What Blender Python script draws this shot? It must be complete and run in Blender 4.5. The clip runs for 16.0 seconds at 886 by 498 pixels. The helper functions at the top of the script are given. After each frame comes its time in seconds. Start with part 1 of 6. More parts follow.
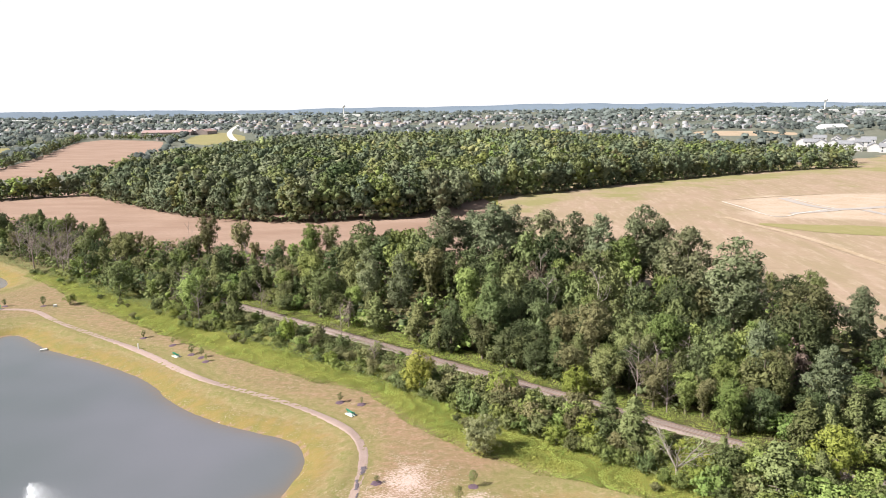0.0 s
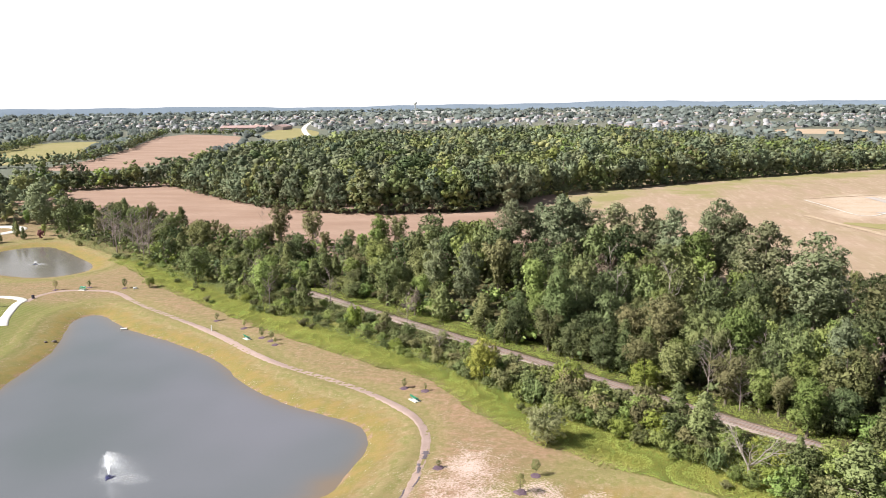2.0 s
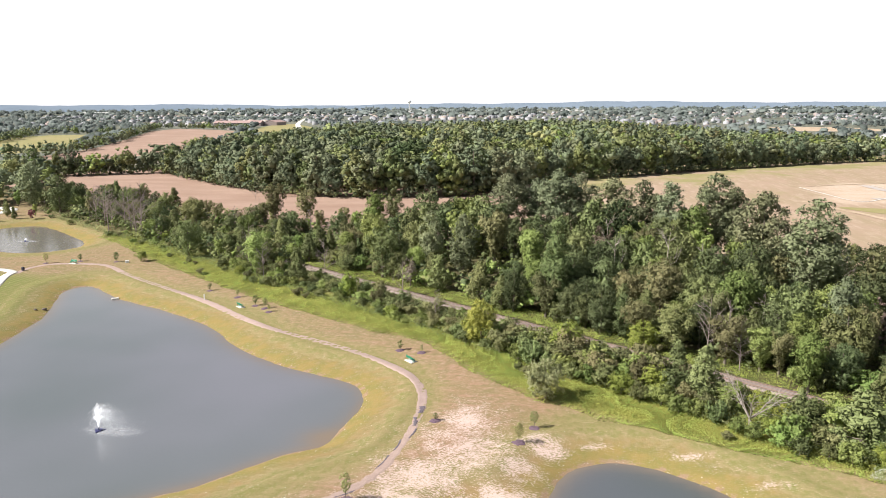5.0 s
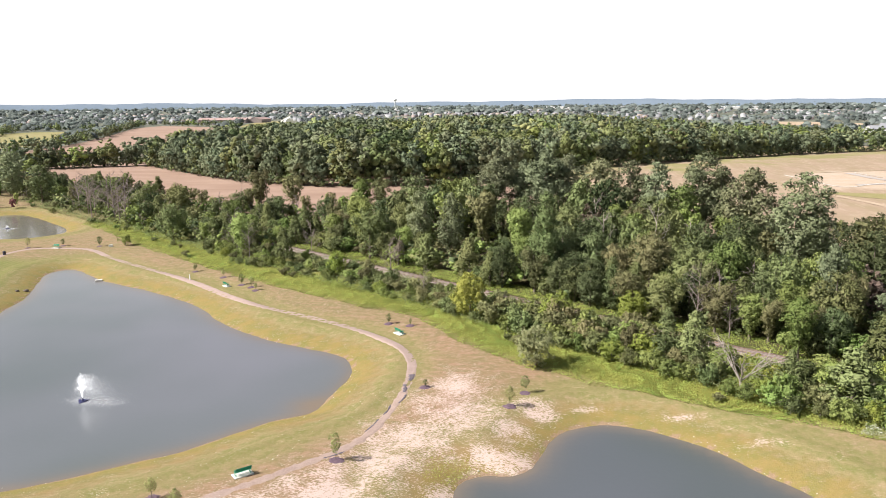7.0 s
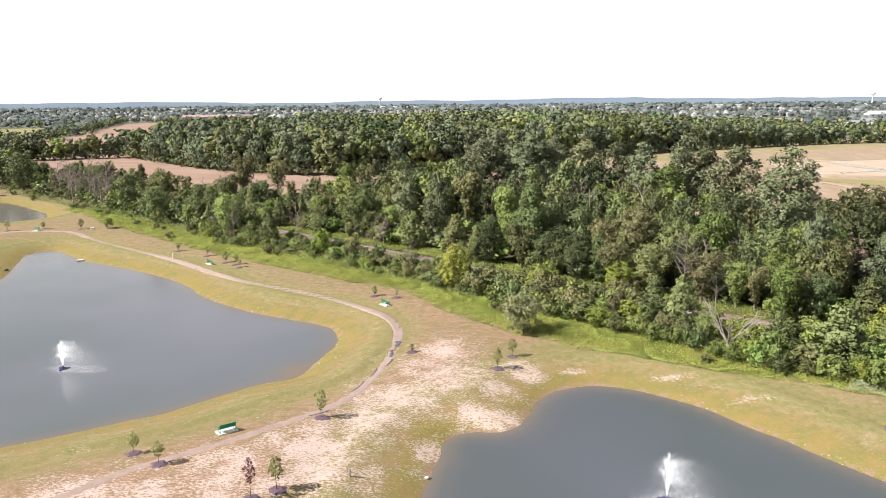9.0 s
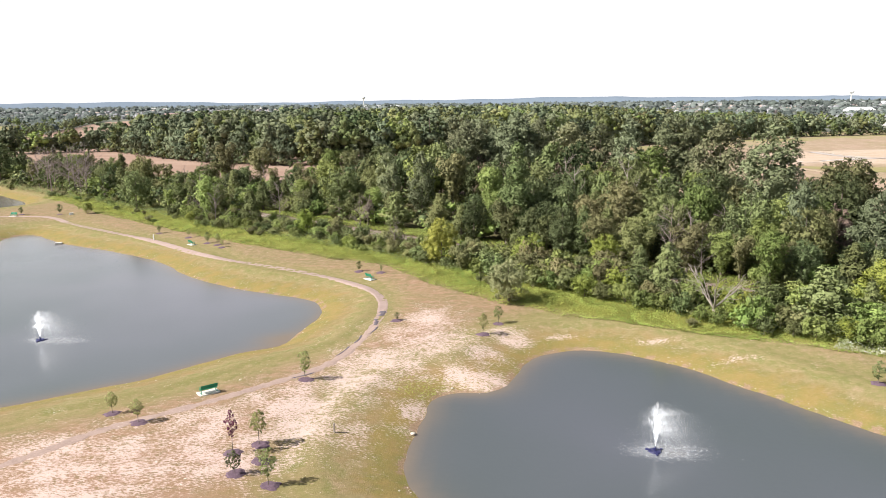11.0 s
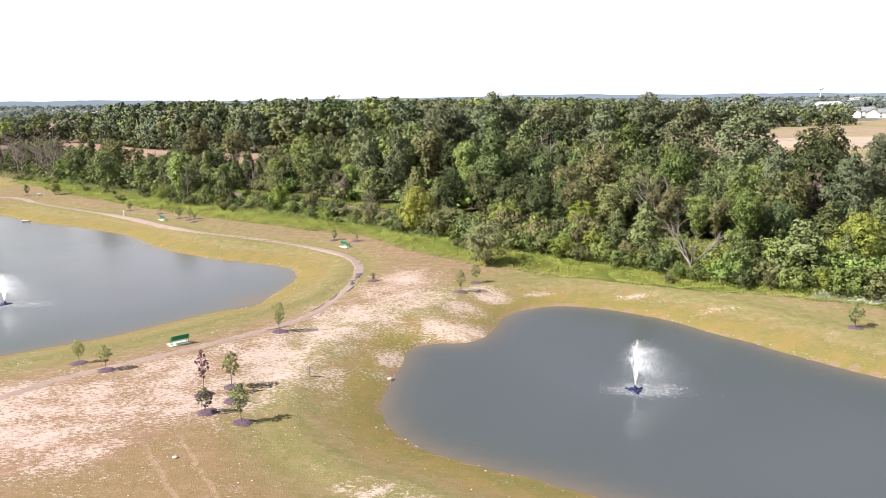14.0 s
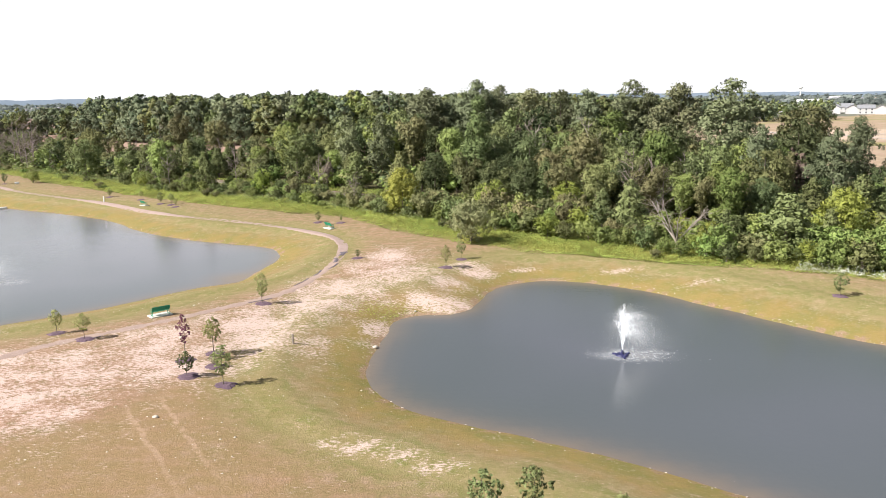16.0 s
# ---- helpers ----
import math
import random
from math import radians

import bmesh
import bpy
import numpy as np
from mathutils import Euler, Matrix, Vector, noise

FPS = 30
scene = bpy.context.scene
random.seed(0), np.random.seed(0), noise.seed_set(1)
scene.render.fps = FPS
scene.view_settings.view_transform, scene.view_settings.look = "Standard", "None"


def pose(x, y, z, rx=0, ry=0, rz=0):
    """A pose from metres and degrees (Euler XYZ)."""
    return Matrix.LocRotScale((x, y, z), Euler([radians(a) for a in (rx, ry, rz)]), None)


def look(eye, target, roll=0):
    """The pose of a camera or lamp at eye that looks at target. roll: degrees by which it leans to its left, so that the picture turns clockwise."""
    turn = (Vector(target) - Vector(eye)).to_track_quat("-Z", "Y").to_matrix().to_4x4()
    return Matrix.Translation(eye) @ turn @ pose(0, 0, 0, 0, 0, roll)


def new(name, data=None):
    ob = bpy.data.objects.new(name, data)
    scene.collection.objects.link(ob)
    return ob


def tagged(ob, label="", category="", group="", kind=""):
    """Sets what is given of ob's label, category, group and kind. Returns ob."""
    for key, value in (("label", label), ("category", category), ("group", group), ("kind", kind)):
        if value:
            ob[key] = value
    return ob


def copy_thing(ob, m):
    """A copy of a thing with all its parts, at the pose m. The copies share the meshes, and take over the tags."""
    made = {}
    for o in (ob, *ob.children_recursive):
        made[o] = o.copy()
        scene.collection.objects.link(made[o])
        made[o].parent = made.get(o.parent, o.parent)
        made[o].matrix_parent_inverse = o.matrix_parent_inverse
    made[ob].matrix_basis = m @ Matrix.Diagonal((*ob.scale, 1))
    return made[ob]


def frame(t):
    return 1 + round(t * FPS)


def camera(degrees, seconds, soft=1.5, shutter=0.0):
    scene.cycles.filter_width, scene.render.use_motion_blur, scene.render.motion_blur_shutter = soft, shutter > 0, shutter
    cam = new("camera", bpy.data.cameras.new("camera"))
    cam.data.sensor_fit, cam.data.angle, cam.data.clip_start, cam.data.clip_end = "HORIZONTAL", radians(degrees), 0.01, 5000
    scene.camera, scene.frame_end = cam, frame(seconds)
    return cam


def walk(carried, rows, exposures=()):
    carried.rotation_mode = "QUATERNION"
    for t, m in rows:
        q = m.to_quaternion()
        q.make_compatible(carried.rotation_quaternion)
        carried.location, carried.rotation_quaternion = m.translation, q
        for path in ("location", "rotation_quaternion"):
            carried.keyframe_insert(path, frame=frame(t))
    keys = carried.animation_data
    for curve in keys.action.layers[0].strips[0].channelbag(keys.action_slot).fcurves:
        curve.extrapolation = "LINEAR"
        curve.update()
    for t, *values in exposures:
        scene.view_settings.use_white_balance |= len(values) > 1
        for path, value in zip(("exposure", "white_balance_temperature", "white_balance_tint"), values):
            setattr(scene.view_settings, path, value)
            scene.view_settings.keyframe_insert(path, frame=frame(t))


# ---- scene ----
cam = camera(61.5, 16.0, soft=0.6)
PATH = [
    (0, (-0.112, -2.434, 55.944), (-0.278, -0.478, 55.56), -0.8),
    (0.5, (0.209, -2.354, 55.813), (-0.073, -0.412, 55.428), -0.8),
    (1, (0.276, -2.261, 55.547), (-0.045, -0.325, 55.161), -0.7),
    (1.5, (0.193, -2.211, 54.881), (-0.148, -0.278, 54.495), -0.7),
    (2, (0.131, -2.1, 54.039), (-0.217, -0.169, 53.651), -0.7),
    (2.5, (0.109, -1.969, 53.099), (-0.239, -0.038, 52.71), -0.7),
    (3, (-0.036, -2.077, 51.942), (-0.383, -0.147, 51.553), -0.6),
    (3.5, (-0.155, -2.149, 50.755), (-0.5, -0.218, 50.366), -0.6),
    (4, (-0.293, -1.928, 49.36), (-0.635, 0.004, 48.972), -0.5),
    (6.5, (-0.996, -1.911, 42.738), (-1.301, 0.028, 42.35), -0.4),
    (7, (-1.005, -1.902, 41.562), (-1.3, 0.038, 41.172), -0.5),
    (7.5, (-1.128, -2.063, 40.157), (-1.411, -0.122, 39.767), -0.4),
    (8, (-1.194, -2.188, 38.868), (-1.468, -0.245, 38.479), -0.4),
    (8.5, (-1.221, -2.112, 37.575), (-1.487, -0.168, 37.187), -0.4),
    (9, (-1.135, -2.084, 36.418), (-1.392, -0.139, 36.027), -0.5),
    (11.5, (-1.304, -1.954, 30.666), (-1.508, -0.004, 30.275), -0.6),
    (12, (-1.338, -1.956, 29.706), (-1.531, -0.004, 29.314), -0.6),
    (12.5, (-1.333, -1.889, 28.619), (-1.516, 0.064, 28.228), -0.6),
    (13, (-1.318, -1.88, 27.751), (-1.491, 0.073, 27.358), -0.7),
    (13.5, (-1.306, -1.878, 26.867), (-1.469, 0.076, 26.474), -0.7),
    (14, (-1.33, -1.823, 26.062), (-1.483, 0.132, 25.668), -0.7),
    (14.5, (-1.296, -1.779, 25.198), (-1.439, 0.176, 24.804), -0.7),
    (15, (-1.246, -1.758, 24.37), (-1.38, 0.198, 23.975), -0.7),
    (15.5, (-1.428, -1.7, 23.634), (-1.549, 0.257, 23.238), -0.7),
    (16, (-1.471, -1.679, 22.872), (-1.582, 0.278, 22.476), -0.7),
]
walk(cam, [(t, look(eye, target, roll)) for t, eye, target, roll in PATH])

# ---- world, sun ----
SUN_TO = Vector((0.89, 0.38, -0.86)).normalized()
sun_elev = math.asin(-SUN_TO.z)
sun_azim = math.atan2(-SUN_TO.x, -SUN_TO.y)
world = bpy.data.worlds.new("sky")
scene.world = world
world.use_nodes = True
wn = world.node_tree
wn.nodes.clear()


def node(nt, kind, ins=None, **props):
    """A node of the tree nt, with its properties and inputs (values or sockets)."""
    nd = nt.nodes.new(kind)
    if "operation" in props:
        nd.operation = props["operation"]
    if "data_type" in props:
        nd.data_type = props["data_type"]
    if "attribute_name" in props:
        nd.attribute_name = props["attribute_name"]
    for key, value in (ins or {}).items():
        if isinstance(value, bpy.types.NodeSocket):
            nt.links.new(value, nd.inputs[key])
        else:
            nd.inputs[key].default_value = value
    return nd


sky = wn.nodes.new("ShaderNodeTexSky")
sky.sky_type, sky.sun_disc = "NISHITA", False
sky.sun_elevation, sky.sun_rotation = sun_elev, sun_azim
sky.dust_density, sky.air_density = 3.0, 1.2
direction = node(wn, "ShaderNodeTexCoord")
split = node(wn, "ShaderNodeSeparateXYZ", {0: direction.outputs["Generated"]})
cloud_map = node(wn, "ShaderNodeMapping", {"Vector": direction.outputs["Generated"], "Scale": (1.0, 1.0, 5.0)})
cloud = node(wn, "ShaderNodeTexNoise", {"Vector": cloud_map.outputs[0], "Scale": 2.6, "Detail": 6.0, "Roughness": 0.6})
cover = node(wn, "ShaderNodeMapRange", {"Value": cloud.outputs["Fac"], "From Min": 0.25, "From Max": 0.62, "To Min": 0.77, "To Max": 0.98})
height = node(wn, "ShaderNodeMapRange", {"Value": split.outputs["Z"], "From Min": 0.14, "From Max": 0.30, "To Min": 1.0, "To Max": 0.06})
haze = node(wn, "ShaderNodeMath", {0: cover.outputs[0], 1: height.outputs[0]}, operation="MULTIPLY")
thin = node(wn, "ShaderNodeMix", {"Factor": haze.outputs[0], 6: sky.outputs[0], 7: (22.4, 22.5, 23.2, 1.0)}, data_type="RGBA")
back = node(wn, "ShaderNodeBackground", {0: thin.outputs[2], 1: 0.0316})
node(wn, "ShaderNodeOutputWorld", {0: back.outputs[0]})

sun = new("sun", bpy.data.lights.new("sun", "SUN"))
sun.data.energy, sun.data.angle, sun.data.color = 5.0, radians(0.55), (1.0, 0.955, 0.905)
sun.matrix_world = look((0, 0, 300), Vector((0, 0, 300)) + SUN_TO)
scene.view_settings.exposure = 0.75


# ---- materials ----
def material(name):
    m = bpy.data.materials.new(name)
    m.use_nodes = True
    m.node_tree.nodes.clear()
    return m, m.node_tree


def ramp_mix(nt, fac, a, b):
    return node(nt, "ShaderNodeMix", {"Factor": fac, 6: a, 7: b}, data_type="RGBA").outputs[2]


def rgb(c):
    return (*c, 1.0)


def surface(name, a, b, c=None, coarse=0.6, fine=9.0, rough=0.8, bump=0.3, bump_size=0.03, metal=0.0, spec=0.4, stretch=(1, 1, 1)):
    """A rough procedural surface: two colours in coarse patches, a third in fine grain, with relief."""
    m, nt = material(name)
    at = node(nt, "ShaderNodeTexCoord")
    mp = node(nt, "ShaderNodeMapping", {"Vector": at.outputs["Object"], "Scale": stretch}).outputs[0]
    n1 = node(nt, "ShaderNodeTexNoise", {"Vector": mp, "Scale": coarse, "Detail": 5.0, "Roughness": 0.6})
    n2 = node(nt, "ShaderNodeTexNoise", {"Vector": mp, "Scale": fine, "Detail": 4.0, "Roughness": 0.65})
    f1 = node(nt, "ShaderNodeMapRange", {"Value": n1.outputs["Fac"], "From Min": 0.35, "From Max": 0.65})
    f2 = node(nt, "ShaderNodeMapRange", {"Value": n2.outputs["Fac"], "From Min": 0.45, "From Max": 0.75, "To Max": 0.8})
    col = ramp_mix(nt, f1.outputs[0], rgb(a), rgb(b))
    col = ramp_mix(nt, f2.outputs[0], col, rgb(c or [0.6 * v for v in a]))
    bm_ = node(nt, "ShaderNodeBump", {"Height": n2.outputs["Fac"], "Strength": bump, "Distance": bump_size})
    sh = node(nt, "ShaderNodeBsdfPrincipled", {"Base Color": col, "Roughness": rough, "Metallic": metal, "Specular IOR Level": spec, "Normal": bm_.outputs[0]})
    node(nt, "ShaderNodeOutputMaterial", {0: sh.outputs[0]})
    return m


def foliage(name, a, b, c, glow=0.07, gap_shade=0.28, vary=1.0):
    """Leaves: colour varies from tree to tree and from leaf to leaf, with dark noise spots painted as shaded gaps;
    light passes through in part.
    """
    m, nt = material(name)
    info = node(nt, "ShaderNodeObjectInfo")
    geo = node(nt, "ShaderNodeNewGeometry")
    tone = node(nt, "ShaderNodeAttribute", attribute_name="tone")
    per_tree = node(nt, "ShaderNodeMath", {0: info.outputs["Random"], 1: tone.outputs["Fac"]}, operation="ADD")
    per_tree = node(nt, "ShaderNodeMath", {0: per_tree.outputs[0]}, operation="FRACT")
    col = ramp_mix(nt, per_tree.outputs[0], rgb(a), rgb(b))
    leaf = node(nt, "ShaderNodeMapRange", {"Value": geo.outputs["Random Per Island"], "From Min": 0.2, "From Max": 1.0, "To Max": 0.38})
    col = ramp_mix(nt, leaf.outputs[0], col, rgb(c))
    at = node(nt, "ShaderNodeTexCoord").outputs["Object"]
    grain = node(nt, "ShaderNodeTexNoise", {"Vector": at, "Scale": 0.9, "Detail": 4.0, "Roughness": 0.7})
    # noise spots darken the leaf colour to imitate shade between clumps
    spots = node(nt, "ShaderNodeMapRange", {"Value": grain.outputs["Fac"], "From Min": 0.38, "From Max": 0.62, "To Min": gap_shade, "To Max": 0.0})
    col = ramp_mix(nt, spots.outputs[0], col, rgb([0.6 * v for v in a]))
    turn = node(nt, "ShaderNodeMath", {0: per_tree.outputs[0], 1: 7.0}, operation="MULTIPLY")
    turn = node(nt, "ShaderNodeMath", {0: turn.outputs[0]}, operation="FRACT")
    value = node(nt, "ShaderNodeMapRange", {"Value": turn.outputs[0], "To Min": 1 - 0.34 * vary, "To Max": 1 + 0.50 * vary})
    hue = node(nt, "ShaderNodeMath", {0: per_tree.outputs[0], 1: 13.0}, operation="MULTIPLY")
    hue = node(nt, "ShaderNodeMath", {0: hue.outputs[0]}, operation="FRACT")
    hue = node(nt, "ShaderNodeMapRange", {"Value": hue.outputs[0], "To Min": 0.478, "To Max": 0.518})
    hsv = node(nt, "ShaderNodeHueSaturation", {"Color": col, "Value": value.outputs[0], "Hue": hue.outputs[0]})
    sh = node(nt, "ShaderNodeBsdfPrincipled", {"Base Color": hsv.outputs[0], "Roughness": 0.65, "Specular IOR Level": 0.12})
    tr = node(nt, "ShaderNodeBsdfTranslucent", {"Color": hsv.outputs[0]})
    mx = node(nt, "ShaderNodeMixShader", {0: glow, 1: sh.outputs[0], 2: tr.outputs[0]})
    node(nt, "ShaderNodeOutputMaterial", {0: mx.outputs[0]})
    return m


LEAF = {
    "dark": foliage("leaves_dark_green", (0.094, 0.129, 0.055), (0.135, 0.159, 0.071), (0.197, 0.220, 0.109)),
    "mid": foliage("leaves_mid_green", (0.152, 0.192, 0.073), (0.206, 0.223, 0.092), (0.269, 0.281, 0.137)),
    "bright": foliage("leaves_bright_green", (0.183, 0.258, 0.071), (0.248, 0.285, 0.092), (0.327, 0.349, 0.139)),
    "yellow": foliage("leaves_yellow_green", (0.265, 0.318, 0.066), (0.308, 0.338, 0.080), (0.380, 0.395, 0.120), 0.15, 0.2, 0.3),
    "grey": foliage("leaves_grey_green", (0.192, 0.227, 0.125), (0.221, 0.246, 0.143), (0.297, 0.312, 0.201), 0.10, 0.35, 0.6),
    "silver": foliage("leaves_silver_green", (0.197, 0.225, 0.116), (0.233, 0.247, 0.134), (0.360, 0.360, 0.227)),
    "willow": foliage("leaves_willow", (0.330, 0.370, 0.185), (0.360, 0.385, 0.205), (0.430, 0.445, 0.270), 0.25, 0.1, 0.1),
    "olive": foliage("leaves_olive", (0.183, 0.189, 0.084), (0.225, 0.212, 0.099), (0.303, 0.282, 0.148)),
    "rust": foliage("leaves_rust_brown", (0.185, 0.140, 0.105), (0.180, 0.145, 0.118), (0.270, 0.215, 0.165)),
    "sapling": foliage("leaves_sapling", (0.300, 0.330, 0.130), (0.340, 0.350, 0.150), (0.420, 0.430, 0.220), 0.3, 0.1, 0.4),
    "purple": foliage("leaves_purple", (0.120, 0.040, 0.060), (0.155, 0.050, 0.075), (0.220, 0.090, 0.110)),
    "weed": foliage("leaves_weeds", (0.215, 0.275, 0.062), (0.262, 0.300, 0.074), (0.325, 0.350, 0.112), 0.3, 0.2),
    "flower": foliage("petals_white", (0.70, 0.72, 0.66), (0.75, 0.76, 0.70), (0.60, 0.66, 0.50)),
    # wood behind the field: a little bluish haze mixed into the leaf colour
    "wood": foliage("leaves_woodland_haze", (0.115, 0.150, 0.092), (0.190, 0.210, 0.118), (0.205, 0.224, 0.134), 0.07, 0.15),
    # far trees: grey-blue haze is painted into the leaf colour
    "far": foliage("leaves_far_woodland_haze", (0.150, 0.182, 0.165), (0.195, 0.222, 0.208), (0.235, 0.258, 0.248), 0.35, 0.15),
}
BARK = surface("bark", (0.16, 0.13, 0.10), (0.22, 0.19, 0.15), (0.08, 0.06, 0.05), 2.0, 14.0, 0.9, 0.6, 0.04)
BARK_PALE = surface("bark_bleached", (0.33, 0.28, 0.245), (0.40, 0.35, 0.31), (0.20, 0.17, 0.15), 2.0, 14.0, 0.85, 0.4, 0.03)
TWIG = surface("twigs_grey_brown", (0.27, 0.215, 0.205), (0.33, 0.27, 0.25), (0.18, 0.14, 0.135), 2.0, 14.0, 0.9, 0.3, 0.02)
GRAVEL = surface("path_gravel", (0.365, 0.270, 0.240), (0.31, 0.228, 0.200), (0.45, 0.350, 0.312), 0.5, 7.0, 0.9, 0.5, 0.03)
GRAVEL_WORN = surface("path_gravel_worn", (0.355, 0.260, 0.222), (0.29, 0.210, 0.180), (0.45, 0.355, 0.308), 0.9, 6.0, 0.9, 0.6, 0.05)
BALLAST = surface("ballast", (0.30, 0.235, 0.215), (0.345, 0.28, 0.26), (0.24, 0.19, 0.17), 0.5, 6.0, 0.95, 0.8, 0.06)
STEEL = surface("rail_steel", (0.22, 0.14, 0.10), (0.28, 0.20, 0.15), None, 1.0, 12.0, 0.5, 0.2, 0.01, metal=0.7)
TIMBER = surface("tie_timber", (0.24, 0.19, 0.168), (0.28, 0.225, 0.20), None, 2.0, 18.0, 0.9, 0.5, 0.02)
CONCRETE = surface("concrete", (0.62, 0.60, 0.55), (0.70, 0.68, 0.63), (0.50, 0.48, 0.44), 0.8, 12.0, 0.85, 0.2, 0.01)
SITE_ROAD = surface("site_road", (0.42, 0.37, 0.34), (0.47, 0.42, 0.39), (0.37, 0.33, 0.30), 0.05, 0.6, 0.95, 0.2, 0.05)
BENCH_GREEN = surface("bench_coated_steel", (0.010, 0.22, 0.12), (0.012, 0.26, 0.15), (0.008, 0.17, 0.09), 2.0, 30.0, 0.35, 0.05, 0.002, spec=0.5)
MULCH = surface("mulch", (0.125, 0.080, 0.110), (0.165, 0.110, 0.140), (0.075, 0.048, 0.065), 2.0, 14.0, 0.95, 0.9, 0.05)
# torn fabric, also the dark colour of the painted trench-edge shadow
FABRIC_SHADOW = surface("fabric_and_shadow", (0.09, 0.075, 0.10), (0.13, 0.11, 0.135), (0.20, 0.165, 0.15), 1.2, 8.0, 0.8, 0.5, 0.03)
ROCK = surface("rock_dark", (0.13, 0.105, 0.09), (0.17, 0.14, 0.12), (0.08, 0.065, 0.06), 2.0, 12.0, 0.9, 0.6, 0.04)
STONE = surface("stone_pale", (0.50, 0.45, 0.38), (0.62, 0.57, 0.50), (0.36, 0.31, 0.26), 2.0, 16.0, 0.85, 0.5, 0.02)
WHITE = surface("white_plastic", (0.78, 0.78, 0.77), (0.72, 0.72, 0.71), (0.66, 0.66, 0.64), 1.5, 20.0, 0.5, 0.05, 0.002)
DARK = surface("dark_plastic", (0.025, 0.025, 0.045), (0.04, 0.04, 0.07), (0.02, 0.02, 0.03), 1.5, 20.0, 0.4, 0.05, 0.002)
# far-town siding: white walls greyed in the colour to stand in for haze
SIDING = surface("siding_pale", (0.35, 0.35, 0.37), (0.30, 0.305, 0.32), (0.41, 0.41, 0.42), 0.2, 3.0, 0.7, 0.1, 0.02)
SIDING_WHITE = surface("siding_white", (0.58, 0.57, 0.57), (0.53, 0.52, 0.52), (0.48, 0.47, 0.47), 0.2, 3.0, 0.7, 0.1, 0.02)
BRICK = surface("brick_far", (0.31, 0.255, 0.245), (0.34, 0.285, 0.275), (0.23, 0.18, 0.17), 0.2, 3.0, 0.85, 0.1, 0.02)
ROOF_GREY = surface("shingle_grey", (0.23, 0.235, 0.26), (0.28, 0.285, 0.30), (0.19, 0.20, 0.21), 0.3, 4.0, 0.85, 0.2, 0.02)
ROOF_TAN = surface("shingle_tan", (0.34, 0.28, 0.24), (0.39, 0.33, 0.29), (0.29, 0.24, 0.20), 0.3, 4.0, 0.85, 0.2, 0.02)
ROOF_PINK = surface("roof_pink", (0.40, 0.27, 0.25), (0.44, 0.31, 0.29), (0.35, 0.25, 0.23), 0.1, 2.0, 0.8, 0.1, 0.02)
GLASS = surface("window_dark", (0.05, 0.06, 0.07), (0.07, 0.08, 0.09), (0.04, 0.04, 0.05), 0.2, 2.0, 0.15, 0.0, 0.01, spec=0.6)
FIELD_BROWN = surface("field_brown_soil", (0.295, 0.190, 0.140), (0.385, 0.265, 0.205), (0.27, 0.185, 0.135), 0.022, 0.35, 0.95, 0.3, 0.1, stretch=(1, 2.5, 1))
FIELD_GREEN = surface("field_green_crop", (0.24, 0.23, 0.08), (0.29, 0.25, 0.11), (0.34, 0.28, 0.15), 0.012, 0.2, 0.95, 0.2, 0.1)
FIELD_BARE = surface("graded_soil", (0.46, 0.35, 0.25), (0.38, 0.28, 0.18), (0.54, 0.43, 0.33), 0.03, 0.4, 0.95, 0.3, 0.1)


# ---- the lie of the land ----
RAIL_AT, RAIL_U, RAIL_V = np.array((-25.7, 154.6)), np.array((0.8115, -0.5843)), np.array((0.5843, 0.8115))
FAR_U = (-340, -269, -184, -149, -108, -85, -28, 22, 40, 56, 66, 82, 190)
FAR_V = (28, 28, 26, 31, 36, 48, 60, 88, 98, 90, 76, 67, 64)
NEAR_U = (-340, -231, -138, -95, -47, -36, -25, -16, -7, 1, 8, 14, 23, 31, 41, 47, 52, 58, 64, 70, 75, 81, 87, 94, 120, 190)
NEAR_V = (-19, -19, -20, -24.5, -25, -25.2, -24.6, -24, -23.5, -22.7, -21.2, -20, -22.8, -25, -26.5, -26.7, -25.8, -24.6, -23.4, -22.2, -21.3, -19.8, -18.6, -18.2, -18, -18)
POND_WEST = [(-110, 119), (-112, 127), (-114, 138), (-120, 150), (-127, 163), (-125, 168.5), (-120, 167), (-109.2, 157.8), (-97.8, 152.7), (-85.7, 146.5), (-74.6, 139.3), (-66.6, 130.5), (-59.6, 124.3),
             (-51.9, 119.3), (-44.3, 116.2), (-38.4, 114), (-34, 111), (-31.8, 106.8), (-31.6, 102), (-32, 97.5), (-32.8, 92.6), (-33.2, 89.2), (-37.5, 86.4), (-40, 83.7), (-43.5, 78.4), (-48.4, 74),
             (-55, 68.3), (-60, 65), (-72, 61), (-88, 66), (-101, 82), (-107, 102)]
POND_EAST = [(60, 50), (46, 58), (35.5, 65.9), (31.2, 69.9), (27.5, 74.6), (22.6, 79.9), (18, 86), (12.1, 89.7), (5.9, 91.1), (1.9, 89.3), (-0.6, 85.9), (-2.3, 80.8), (-2.9, 77.7), (-4.9, 75.2), (-8.6, 75.4),
             (-10.6, 73.8), (-11.1, 71.6), (-10.9, 68.7), (-11.6, 66.1), (-11.9, 62.4), (-11.7, 58.8), (-10.7, 55), (-9, 51.9), (-6.4, 49.8), (-2.6, 47.6), (1.7, 45.9), (5.6, 43.9), (8.9, 42), (12, 40), (16, 37), (24, 31), (38, 26), (54, 30)]
